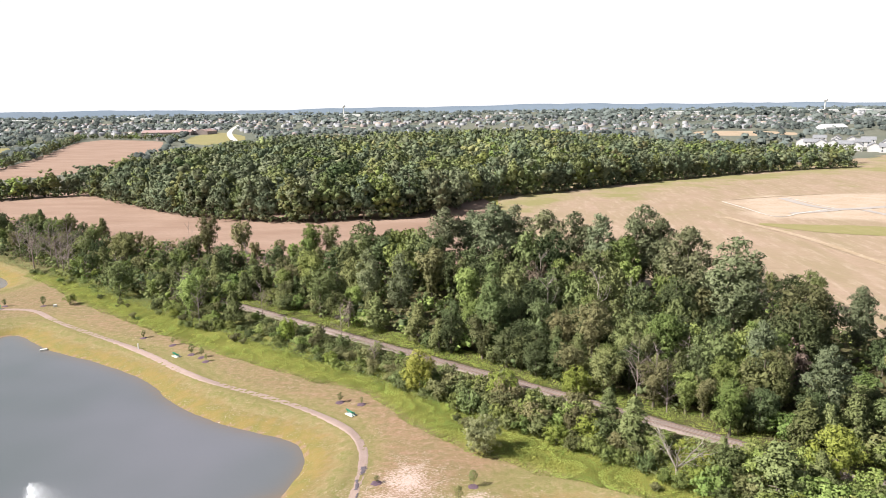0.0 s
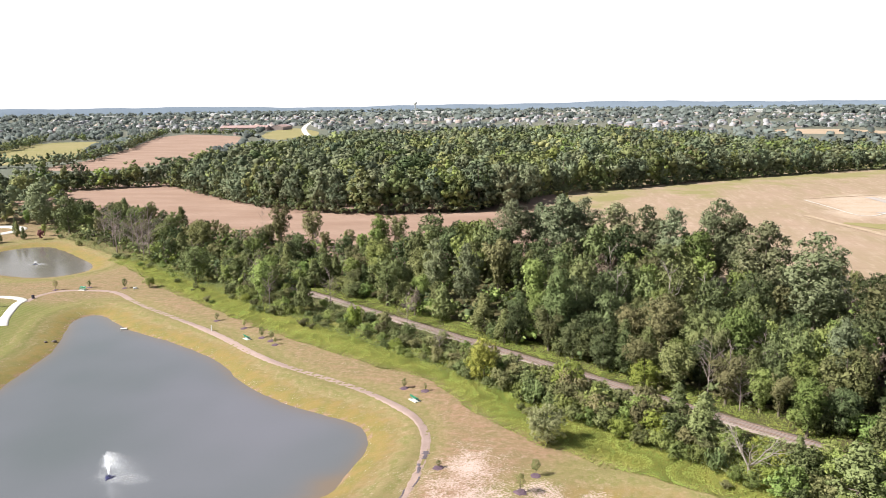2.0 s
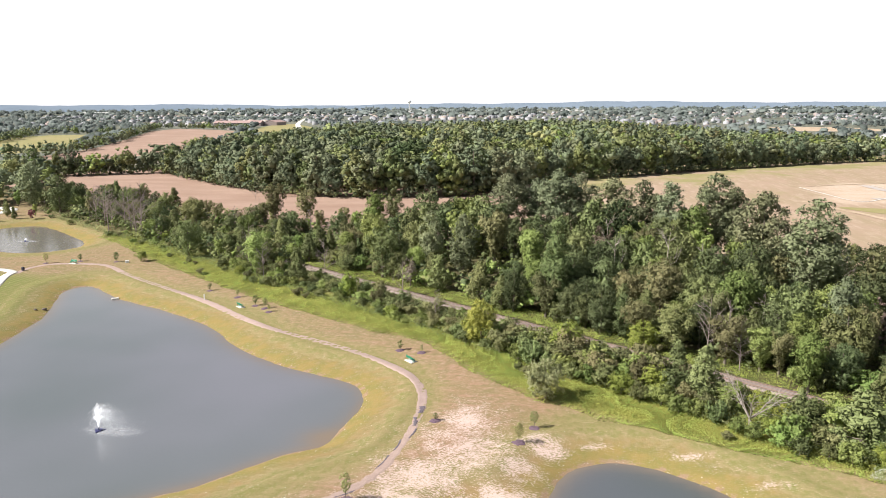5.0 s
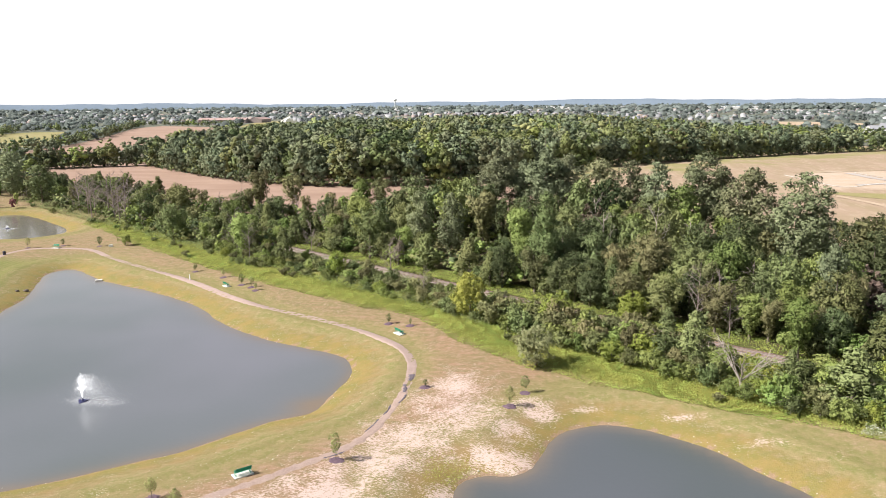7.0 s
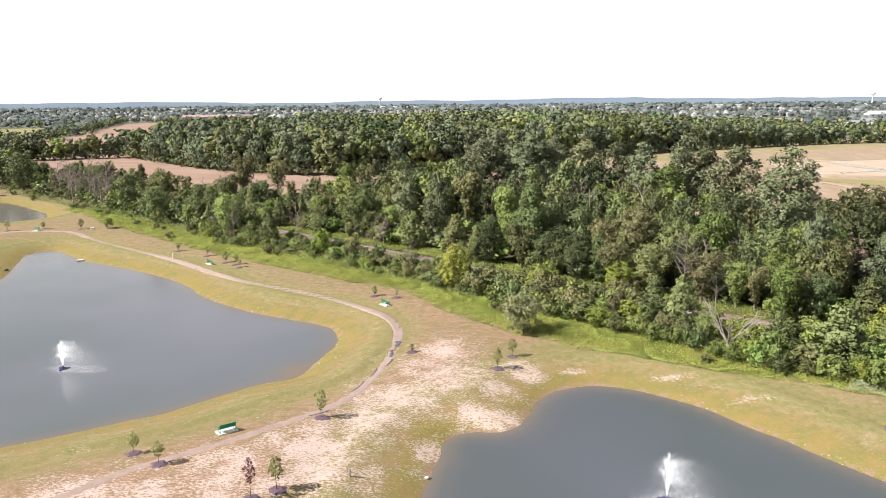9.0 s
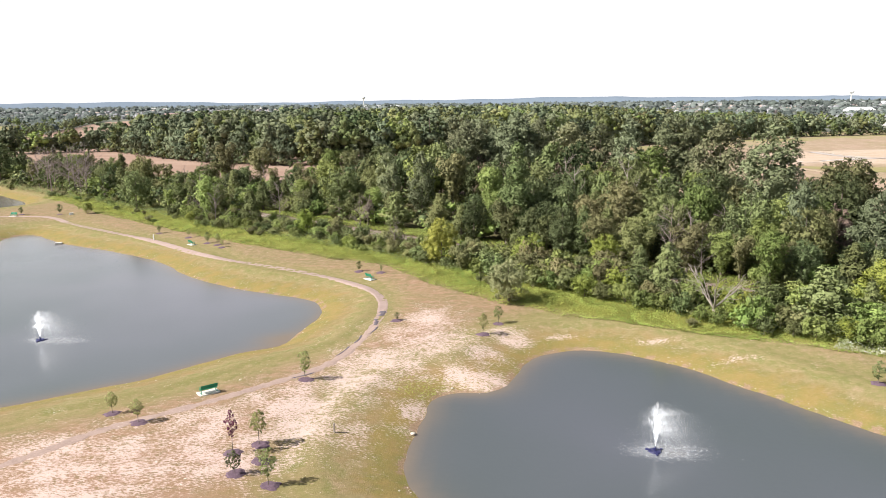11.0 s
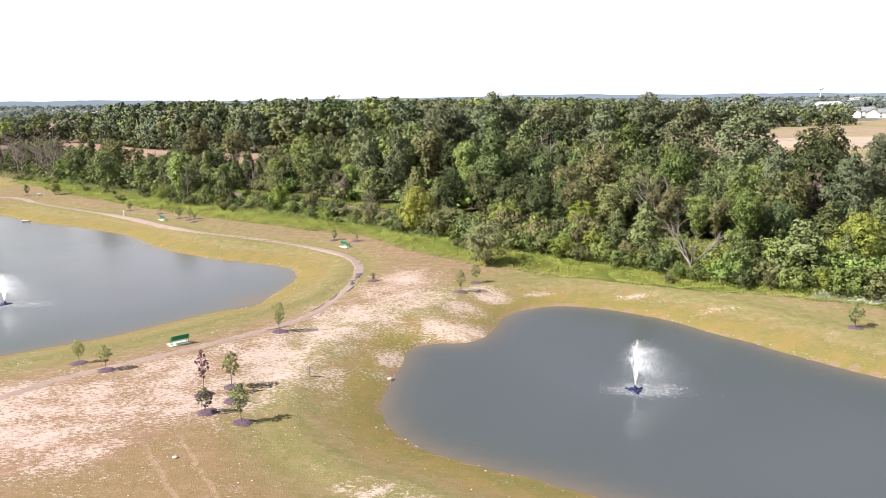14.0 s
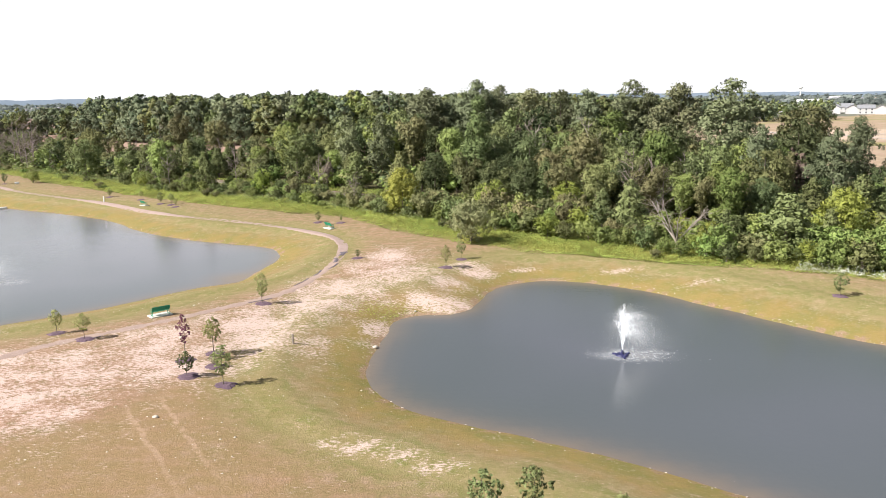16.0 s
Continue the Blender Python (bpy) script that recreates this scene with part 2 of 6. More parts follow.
POND_FAR = [(-182, 204), (-169.7, 201.4), (-161.8, 204), (-158, 212), (-159, 218), (-165, 225.4), (-180.3, 237), (-196.2, 248.8), (-205.5, 251.3), (-212, 246), (-214, 232), (-205, 214), (-194, 207)]


def smooth_ring(points, rounds=2):
    """Chaikin's corner cutting on a closed ring."""
    p = np.array(points, float)
    for _ in range(rounds):
        q = np.roll(p, -1, axis=0)
        p = np.stack([0.75 * p + 0.25 * q, 0.25 * p + 0.75 * q], axis=1).reshape(-1, 2)
    return p


def smooth_line(points, rounds=3):
    p = np.array(points, float)
    for _ in range(rounds):
        a, b = p[:-1], p[1:]
        p = np.vstack([p[:1], np.stack([0.75 * a + 0.25 * b, 0.25 * a + 0.75 * b], axis=1).reshape(-1, p.shape[1]), p[-1:]])
    return p


def line_distance(points, line, closed=False):
    """The distance of each point from a chain of segments."""
    a = np.asarray(line, float)
    b = np.roll(a, -1, axis=0) if closed else a[1:]
    a = a if closed else a[:-1]
    best = np.full(len(points), 1e9)
    for p, q in zip(a, b):
        d = q - p
        w = points - p
        t = np.clip(w @ d / max(d @ d, 1e-9), 0, 1)
        best = np.minimum(best, np.hypot(*(w - t[:, None] * d).T))
    return best


def inside(points, ring):
    x, y = points.T
    a = np.asarray(ring, float)
    b = np.roll(a, -1, axis=0)
    odd = np.zeros(len(points), bool)
    for (x0, y0), (x1, y1) in zip(a, b):
        if y0 != y1:
            odd ^= ((y0 > y) != (y1 > y)) & (x < (x1 - x0) * (y - y0) / (y1 - y0) + x0)
    return odd


def wobble(x, y, scale, seed=0.0):
    """A cheap smooth noise of sines, from -1 to 1."""
    a = np.sin(x / scale + seed) * np.cos(y / scale * 1.13 + 1.7 * seed)
    b = np.sin((x * 0.8 + y * 0.6) / scale * 2.1 + 3.1 + seed) * np.cos((y * 0.9 - x * 0.5) / scale * 1.9 + seed)
    c = np.sin((x * 0.3 - y) / scale * 4.3 + seed * 2) * np.cos((x + y * 0.2) / scale * 3.7)
    return (a + 0.6 * b + 0.35 * c) / 1.95


PONDS = [(smooth_ring(POND_WEST), 0.0), (smooth_ring(POND_EAST), 0.0), (smooth_ring(POND_FAR), 0.5)]


def shore(points):
    """The signed distance from the nearest shore: negative over water."""
    d = np.full(len(points), 1e9)
    box = (np.abs(points[:, 0] + 80) < 260) & (np.abs(points[:, 1] - 140) < 240)
    near = points[box]
    out = np.full(len(near), 1e9)
    for ring, level in PONDS:
        s = line_distance(near, ring, True)
        out = np.minimum(out, np.where(inside(near, ring), -s, s))
    d[box] = out
    return d


def terrain(points, d=None):
    """The ground's height."""
    points = np.asarray(points, float)
    d = shore(points) if d is None else d
    x, y = points.T
    v = (points - RAIL_AT) @ RAIL_V
    d = d + (0.35 * wobble(x, y, 2.3) + 0.3 * wobble(x, y, 5.1, 1.3)) * np.exp(-np.abs(d) / 3)
    z = np.where(d > 0, 2.1 * (1 - np.exp(-np.maximum(d, 0) / 6.5)), np.maximum(0.30 * d, -1.6))
    z = z + 0.22 * np.exp(-((d - 7.5) / 1.3) ** 2) - 0.12 * np.exp(-((d - 10.5) / 1.6) ** 2)
    lift = np.clip((v + 40) / 60, 0, 1)
    z = z + 0.7 * lift * np.clip(d / 15, 0, 1)
    far_pond = np.exp(-np.maximum(line_distance(points, PONDS[2][0], True) - 4, 0) / 8) if len(points) < 400000 else 0
    z = z + np.where(d > -5, 0.10 * wobble(x, y, 9.0, 2.0) * np.clip(d / 6, 0, 1), 0)
    z = z + 0.5 * np.where(inside(points, PONDS[2][0]), 1, far_pond)
    open_land = np.clip((v - 20) / 20, 0, 1)
    return z * (1 - open_land) + 3.0 * open_land


def ground_z(x, y):
    return float(terrain(np.array([(x, y)]))[0])


# ---- mesh helpers ----
def mesh_from(name, verts, tris, attrs=None, mats=(), smooth=False, mat_index=None, normals=None):
    """A mesh from arrays of corners and triangles (or quads)."""
    verts, tris = np.asarray(verts, np.float32), np.asarray(tris, np.int32)
    me = bpy.data.meshes.new(name)
    k = tris.shape[1]
    me.vertices.add(len(verts))
    me.vertices.foreach_set("co", verts.ravel())
    me.loops.add(tris.size)
    me.loops.foreach_set("vertex_index", tris.ravel())
    me.polygons.add(len(tris))
    me.polygons.foreach_set("loop_start", np.arange(0, tris.size, k, dtype=np.int32))
    if smooth or normals is not None:
        me.polygons.foreach_set("use_smooth", np.ones(len(tris), bool))
    if mat_index is not None:
        me.polygons.foreach_set("material_index", np.asarray(mat_index, np.int32))
    for key, values in (attrs or {}).items():
        me.attributes.new(key, "FLOAT", "POINT").data.foreach_set("value", np.asarray(values, np.float32))
    for m in mats:
        me.materials.append(m)
    me.update()
    me.validate()
    if normals is not None and len(me.vertices) == len(normals):
        me.normals_split_custom_set_from_vertices(np.asarray(normals, np.float32))
    return me


def part(name, me, mat, parent=None, label=""):
    """One mesh object, from a mesh or a bmesh, under a thing or a part."""
    if isinstance(me, bmesh.types.BMesh):
        bm_, me = me, bpy.data.meshes.new(name)
        bm_.to_mesh(me)
        bm_.free()
    if mat is not None and not me.materials:
        me.materials.append(mat)
    ob = new(name, me)
    ob.parent = parent
    return tagged(ob, label)


def box(bm_, cx, cy, cz, sx, sy, sz, bevel=0.0, turn=None):
    """A box with bevelled edges, added to a bmesh."""
    made = bmesh.ops.create_cube(bm_, size=1.0)["verts"]
    bmesh.ops.scale(bm_, vec=(sx, sy, sz), verts=made)
    if bevel:
        edges = {e for v in made for e in v.link_edges}
        made = [v for v in bmesh.ops.bevel(bm_, geom=list(edges), offset=bevel, segments=2, profile=0.5, affect="EDGES")["verts"]]
    if turn is not None:
        bmesh.ops.rotate(bm_, verts=made, cent=(0, 0, 0), matrix=turn)
    bmesh.ops.translate(bm_, vec=(cx, cy, cz), verts=made)
    return made


def tube(points, radii, sides=6):
    """A tapered tube along points, as arrays."""
    p, r = np.asarray(points, float), np.asarray(radii, float)
    t = np.gradient(p, axis=0)
    t /= np.linalg.norm(t, axis=1)[:, None] + 1e-9
    ref = np.where(np.abs(t[:, 2:3]) > 0.9, np.array([[1.0, 0, 0]]), np.array([[0, 0, 1.0]]))
    a = np.cross(t, ref)
    a /= np.linalg.norm(a, axis=1)[:, None] + 1e-9
    b = np.cross(t, a)
    ang = np.arange(sides) / sides * 2 * np.pi
    ring = (np.cos(ang)[None, :, None] * a[:, None] + np.sin(ang)[None, :, None] * b[:, None]) * r[:, None, None] + p[:, None]
    v = ring.reshape(-1, 3)
    f = []
    for i in range(len(p) - 1):
        for j in range(sides):
            q = (i * sides + j, i * sides + (j + 1) % sides, (i + 1) * sides + (j + 1) % sides, (i + 1) * sides + j)
            f += [(q[0], q[1], q[2]), (q[0], q[2], q[3])]
    return v, np.array(f, int)


def joined(pieces):
    """Several (verts, faces) in one."""
    vs, fs, k = [], [], 0
    for v, f in pieces:
        vs.append(v)
        fs.append(np.asarray(f) + k)
        k += len(v)
    return np.vstack(vs), np.vstack(fs)


def ico(level):
    b = bmesh.new()
    bmesh.ops.create_icosphere(b, subdivisions=level, radius=1.0)
    v = np.array([q.co[:] for q in b.verts])
    f = np.array([[q.index for q in p.verts] for p in b.faces])
    b.free()
    return v, f


ICO1, ICO2 = ico(1), ico(2)


def unit(v):
    return v / (np.linalg.norm(v, axis=-1, keepdims=True) + 1e-9)


def leaf_cards(rng, centres, normals, size, ratio=0.62):
    """Small three-cornered leaf sprays at the centres, facing roughly along the normals."""
    n = len(centres)
    nn = unit(normals + 0.42 * rng.normal(size=(n, 3)))
    a = unit(np.cross(nn, rng.normal(size=(n, 3))))
    b = np.cross(nn, a)
    s = (size * rng.uniform(0.6, 1.35, n))[:, None]
    v = np.stack([centres - a * s * 0.9 - b * s * ratio, centres + a * s * 1.1, centres - a * s * 0.5 + b * s * ratio * 1.2], axis=1).reshape(-1, 3)
    f = np.arange(3 * n).reshape(-1, 3)
    return v, f


def crown_arrays(rng, radius, low, high, clumps, leaves, leaf, shape="round", core=None, fill=0.66, rough=0.4, jag=0.3, hearts=26):
    """A crown of lobes, each with a lumpy or leafy heart and tufts of leaf sprays over it: corners, triangles, soft normals, and the lobes."""
    mid, half = (low + high) / 2, (high - low) / 2
    golden = np.pi * (3 - 5 ** 0.5)
    lobes = []
    for i in range(clumps):
        h = np.clip(1 - 2 * (i + 0.5) / clumps + rng.uniform(-0.14, 0.14), -0.95, 0.97)
        wide = {"round": math.sqrt(1 - h * h * 0.92), "cone": 0.2 + 0.8 * (1 - h) / 2 * math.sqrt(1 - 0.6 * max(-h, 0) ** 2), "tall": (1 - abs(h) ** 2.6) * 0.85 + 0.15, "vase": math.sqrt(max(0.05, 1 - (h - 0.25) ** 2)) * (0.7 + 0.3 * h)}[shape]
        ang = i * golden + rng.uniform(-0.5, 0.5)
        r = radius * rng.uniform(0.17, 0.40) * (0.72 + 0.34 * wide)
        out = max(0.0, radius * wide * rng.uniform(0.74, 1.12) - r)
        lobes.append((np.array((math.cos(ang) * out, math.sin(ang) * out, mid + h * max(half - r * 0.85, 0.1))), r))
    lobes.append((np.array((0, 0, mid)), min(radius * 0.52, half * 0.8)))
    if half > radius * 1.3:
        lobes += [(np.array((0, 0, mid - half * 0.45)), radius * 0.46), (np.array((0, 0, mid + half * 0.42)), radius * 0.4)]
    C, R = np.array([c for c, r in lobes]), np.array([r for c, r in lobes])
    vs, fs, ns, k = [], [], [], 0
    if core is not None:
        for c, r in lobes:
            v = core[0] * (1 + rng.uniform(-jag, 0.6 * jag, (len(core[0]), 1))) * r * fill * np.array((1, 1, 0.88)) + c
            vs.append(v)
            fs.append(core[1] + k)
            ns.append(unit(v - c))
            k += len(v)
    else:
        each = np.maximum(min(hearts, 8), (hearts * R ** 2 / (R ** 2).mean()).astype(int))
        at = np.repeat(np.arange(len(R)), each)
        d = unit(rng.normal(size=(len(at), 3)) + np.array((0, 0, 0.3)))
        v, f = leaf_cards(rng, C[at] + d * (R[at] * rng.uniform(0.25, 0.8, len(at)))[:, None], d, 0.26 * R[at])
        vs.append(v)
        fs.append(f + k)
        ns.append(np.repeat(unit(d + 0.3 * rng.normal(size=d.shape)), 3, axis=0))
        k += len(v)
    # tufts over each lobe, leaves over each tuft; none inside another lobe
    per = np.maximum(3, (np.where(np.arange(len(R)) < clumps, 1.0, 0.35) * R ** 2 / (R ** 2).sum() * leaves / 9).astype(int))
    own = np.repeat(np.arange(len(R)), per)
    away = unit(C[own] - np.array((0, 0, mid - 0.3 * half)))
    dt = unit(rng.normal(size=(len(own), 3)) + 0.6 * away + np.array((0, 0, 0.3)))
    tc = C[own] + dt * (R[own] * rng.uniform(0.62, 1.12, len(own)))[:, None] * np.array((1, 1, 0.9))
    tr = np.maximum(R[own] * rng.uniform(0.22, 0.5, len(own)), 1.1 * leaf)
    which = rng.integers(0, len(own), int(leaves * 2.6))
    d = unit(rng.normal(size=(len(which), 3)) + 0.8 * dt[which] + np.array((0, 0, 0.35)))
    pos = tc[which] + d * (tr[which] * rng.uniform(0.35, 1.25, len(which)))[:, None]
    free = np.ones(len(which), bool)
    for j in range(len(R)):
        free &= (own[which] == j) | (((pos - C[j]) ** 2).sum(1) > (0.72 * R[j]) ** 2)
    pos, d, which = pos[free][:leaves], d[free][:leaves], which[free][:leaves]
    lv, lf = leaf_cards(rng, pos, d, leaf)
    soft = unit(0.5 * d + 0.5 * dt[which] + 0.3 * unit(pos - np.array((0, 0, mid - 0.4 * half))) + rough * rng.normal(size=d.shape))
    vs.append(lv)
    fs.append(lf + k)
    ns.append(np.repeat(soft, 3, axis=0))
    return (np.vstack(vs), np.vstack(fs), np.vstack(ns)), lobes


def trunk_arrays(rng, height, girth, centres, limbs=7, sides=6):
    """A tapered, slightly leaning trunk with limbs that reach into the clumps."""
    lean = rng.normal(size=2) * 0.03 * height
    k = np.linspace(0, 1, 6)
    path = np.stack([lean[0] * k ** 2 + 0.04 * girth * np.sin(7 * k), lean[1] * k ** 2, k * height], axis=1)
    path[0, 2] = -0.4
    pieces = [tube(path, girth * (1 - 0.8 * k) * np.where(k == 0, 1.35, 1), sides)]
    some = sorted(centres, key=lambda c: c[0][2])[:limbs]
    for c, r in some:
        start = min(max(0.25 * height, c[2] - 0.35 * np.hypot(c[0], c[1]) - r), 0.85 * height)
        s = np.array((lean[0] * (start / height) ** 2, lean[1] * (start / height) ** 2, start))
        m = (s + c) / 2 + np.array((0, 0, -0.08 * height * rng.uniform(0, 1)))
        pieces.append(tube(np.array([s, m, c]), girth * np.array((0.42, 0.3, 0.12)), 4))
    return joined(pieces)


def bare_arrays(rng, height, spread, girth, limbs=9, twigs=7, droop=0.0):
    """A leafless tree: trunk, limbs, branches and twigs."""
    k = np.linspace(0, 1, 6)
    lean = rng.normal(size=2) * 0.05 * height
    path = np.stack([lean[0] * k, lean[1] * k ** 2, k * height * 0.9], axis=1)
    path[0, 2] = -0.4
    pieces = [tube(path, girth * (1 - 0.85 * k), 6)]
    for i in range(limbs):
        f = rng.uniform(0.22, 0.95)
        s = np.array((lean[0] * f, lean[1] * f * f, f * height * 0.9))
        ang = i * 2.4 + rng.uniform(-0.4, 0.4)
        reach = spread * (1.15 - 0.7 * f) * rng.uniform(0.7, 1.2)
        e = s + np.array((math.cos(ang) * reach, math.sin(ang) * reach, reach * rng.uniform(0.5, 1.1) * (1 - droop)))
        m = (s + e) / 2 + rng.normal(size=3) * 0.08 * reach
        pieces.append(tube(np.array([s, m, e]), girth * np.array((0.4, 0.26, 0.08)), 5))
        for _ in range(twigs):
            g = rng.uniform(0.3, 1.0)
            b0 = s + (e - s) * g
            b1 = b0 + unit((e - s) + rng.normal(size=3) * 0.9 * reach) * reach * rng.uniform(0.25, 0.55)
            pieces.append(tube(np.array([b0, b1]), girth * np.array((0.16, 0.05)), 3))
    return joined(pieces)


def dead_limbs(rng):
    """A broken dead tree: long limbs that spread from one low stump, with side branches."""
    pieces = [tube(np.array([(0, 0, -0.4), (0.1, 0, 0.6), (0.2, 0.1, 1.3)]), np.array((0.2, 0.16, 0.12)), 7)]
    for ang, rise, length in ((3.3, 0.8, 6.0), (2.7, 1.0, 5.4), (0.1, 0.75, 6.2), (0.5, 1.05, 5.2), (4.4, 0.9, 4.2), (1.6, 1.2, 4.8)):
        s0 = np.array((0.1, 0.05, 1.0))
        d = np.array((math.cos(ang) * math.cos(rise), math.sin(ang) * math.cos(rise), math.sin(rise)))
        k = np.linspace(0, 1, 6)[:, None]
        p = s0 + d * length * k + np.array((0, 0, 0.7)) * k ** 2 + rng.normal(size=(6, 3)) * 0.10 * k
        pieces.append(tube(p, np.linspace(0.10, 0.02, 6), 5))
        for i in range(14):
            g = rng.uniform(0.3, 1.0)
            b0 = s0 + d * length * g + np.array((0, 0, 0.7)) * g * g
            e = unit(d + rng.normal(size=3) * 0.7) * length * rng.uniform(0.15, 0.38)
            pieces.append(tube(np.array([b0, b0 + e * 0.5 + rng.normal(size=3) * 0.08, b0 + e]), np.array((0.035, 0.022, 0.008)), 3))
    return joined(pieces)


# ---- the ground: one sheet to the horizon ----
def axis_lines(lo, hi, step, a, b, grow=1.16):
    mid = np.arange(a, b + 0.01, step)
    up, s, x = [], step, b
    while x < hi:
        s *= grow
        x += s
        up.append(min(x, hi))
    down, s, x = [], step, a
    while x > lo:
        s *= grow
        x -= s
        down.append(max(x, lo))
    return np.array(down[::-1] + list(mid) + up)


gx, gy = axis_lines(-4700, 4700, 1.3, -165, 75), axis_lines(-4700, 4700, 1.3, 22, 215)
GX, GY = np.meshgrid(gx, gy)
ground_xy = np.stack([GX.ravel(), GY.ravel()], axis=1)
ground_d = shore(ground_xy)
ground_h = terrain(ground_xy, ground_d)
idx = np.arange(len(ground_xy)).reshape(GX.shape)
quads = np.stack([idx[:-1, :-1].ravel(), idx[:-1, 1:].ravel(), idx[1:, 1:].ravel(), idx[1:, :-1].ravel()], axis=1)

# sparse seed and bare earth where the turf has not taken
BALD = [(-17, 80, 6, 7), (-13, 88, 7, 8), (-14, 97, 4, 6), (-7, 78, 6, 3.2), (-20, 74, 6, 5), (-24, 67, 6, 5), (-21, 62, 5, 5), (-30, 60, 7, 6), (-33, 53, 8, 7), (-27, 55, 7, 5), (-40, 52, 8, 7), (-36, 46, 8, 6), (-31, 44, 5, 5), (-46, 46, 8, 8), (-10.1, 42.3, 0.9, 0.55), (-8.9, 41.6, 0.9, 0.6), (-7.4, 40.7, 1.0, 0.55), (-6, 40, 0.9, 0.55), (-4.6, 39.2, 0.9, 0.5), (-3.4, 38.7, 0.8, 0.45), (-11.3, 41.2, 1.0, 0.6), (-10.0, 40.4, 1.1, 0.55), (-12, 69, 2.5, 4), (-6, 85, 3, 3), (-3.5, 92, 3, 3), (16, 92, 2.4, 0.7), (24, 86, 2.0, 0.6), (4, 93.8, 2.2, 0.7)]
bald = np.zeros(len(ground_xy))
for bx, by, rx, ry in BALD:
    q = ((ground_xy[:, 0] - bx) / rx) ** 2 + ((ground_xy[:, 1] - by) / ry) ** 2
    bald = np.maximum(bald, np.exp(-q * 0.9))
dry = np.clip(1.25 - np.hypot((ground_xy[:, 0] + 28) / 34, (ground_xy[:, 1] - 38) / 34) + 0.15 * wobble(GX.ravel(), GY.ravel(), 9.0, 5.0), 0, 1)
ground_v = (ground_xy - RAIL_AT) @ RAIL_V
ground_u = (ground_xy - RAIL_AT) @ RAIL_U
verge = np.clip((ground_v - np.interp(ground_u, NEAR_U, NEAR_V) + 0.4) / 1.6, 0, 1) * np.clip((ground_u + 150) / 20, 0, 1)
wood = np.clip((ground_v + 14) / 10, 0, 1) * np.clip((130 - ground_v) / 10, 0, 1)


def ground_material():
    m, nt = material("ground")
    at = node(nt, "ShaderNodeTexCoord").outputs["Object"]

    def attr(key):
        return node(nt, "ShaderNodeAttribute", attribute_name=key).outputs["Fac"]

    def noise_(scale, detail=5.0, rough=0.6, stretch=None):
        vec = node(nt, "ShaderNodeMapping", {"Vector": at, "Scale": stretch}).outputs[0] if stretch else at
        return node(nt, "ShaderNodeTexNoise", {"Vector": vec, "Scale": scale, "Detail": detail, "Roughness": rough}).outputs["Fac"]

    def span(value, a, b, lo=0.0, hi=1.0):
        return node(nt, "ShaderNodeMapRange", {"Value": value, "From Min": a, "From Max": b, "To Min": lo, "To Max": hi}).outputs[0]

    def maths(op, a, b):
        return node(nt, "ShaderNodeMath", {0: a, 1: b}, operation=op).outputs[0]

    big, mid, small, tiny = noise_(0.05), noise_(0.35), noise_(2.2, 6.0, 0.7), noise_(9.0, 4.0, 0.7)
    straw = noise_(3.6, 7.0, 0.8, (0.75, 1.5, 1.0))
    mow = noise_(0.5, 3.0, 0.5, (0.25, 1.6, 1.0))
    col = ramp_mix(nt, span(big, 0.35, 0.65), rgb((0.303, 0.206, 0.126)), rgb((0.242, 0.193, 0.095)))
    col = ramp_mix(nt, maths("MULTIPLY", attr("dry"), span(mid, 0.2, 0.6, 0.6, 1.0)), col, rgb((0.315, 0.189, 0.126)))
    col = ramp_mix(nt, maths("MULTIPLY", attr("fresh"), span(mid, 0.25, 0.6, 0.55, 1.0)), col, rgb((0.262, 0.228, 0.108)))
    col = ramp_mix(nt, maths("MULTIPLY", span(mow, 0.42, 0.62, 0, 0.7), span(attr("fresh"), 0, 1, 1, 0.4)), col, rgb((0.353, 0.214, 0.152)))
    col = ramp_mix(nt, span(mid, 0.45, 0.70, 0, 0.8), col, rgb((0.190, 0.170, 0.074)))
    mottle = noise_(0.95, 6.0, 0.72)
    col = ramp_mix(nt, span(mottle, 0.50, 0.64, 0, 0.75), col, rgb((0.379, 0.260, 0.191)))
    col = ramp_mix(nt, span(mottle, 0.47, 0.36, 0, 0.75), col, rgb((0.202, 0.164, 0.080)))
    col = ramp_mix(nt, maths("MULTIPLY", attr("olive"), span(mottle, 0.3, 0.6, 0.85, 0.35)), col, rgb((0.285, 0.192, 0.096)))
    # two wheel tracks across the sward
    place = node(nt, "ShaderNodeSeparateXYZ", {0: at})
    across = maths("ADD", maths("ADD", maths("MULTIPLY", place.outputs[0], 0.8), maths("MULTIPLY", place.outputs[1], 0.6)), span(mid, 0.3, 0.7, -0.2, 0.2))
    along = maths("SUBTRACT", maths("MULTIPLY", place.outputs[0], 0.6), maths("MULTIPLY", place.outputs[1], 0.8))
    ruts = maths("PINGPONG", maths("SUBTRACT", across, 7.45), 30.0)
    ruts = maths("ABSOLUTE", maths("SUBTRACT", ruts, 1.2), 0.0)
    ruts = maths("MULTIPLY", span(ruts, 0.08, 0.26, 0.85, 0.0), maths("MULTIPLY", span(along, -54.0, -51.0), span(along, -44.0, -36.0, 1.0, 0.0)))
    col = ramp_mix(nt, maths("MULTIPLY", ruts, span(small, 0.35, 0.55)), col, rgb((0.420, 0.290, 0.200)))
    stripes = node(nt, "ShaderNodeTexWave", {"Vector": at, "Scale": 0.22, "Distortion": 1.5, "Detail": 1.0}).outputs["Fac"]
    col = ramp_mix(nt, attr("lawn"), col, ramp_mix(nt, stripes, rgb((0.160, 0.190, 0.054)), rgb((0.222, 0.226, 0.078))))
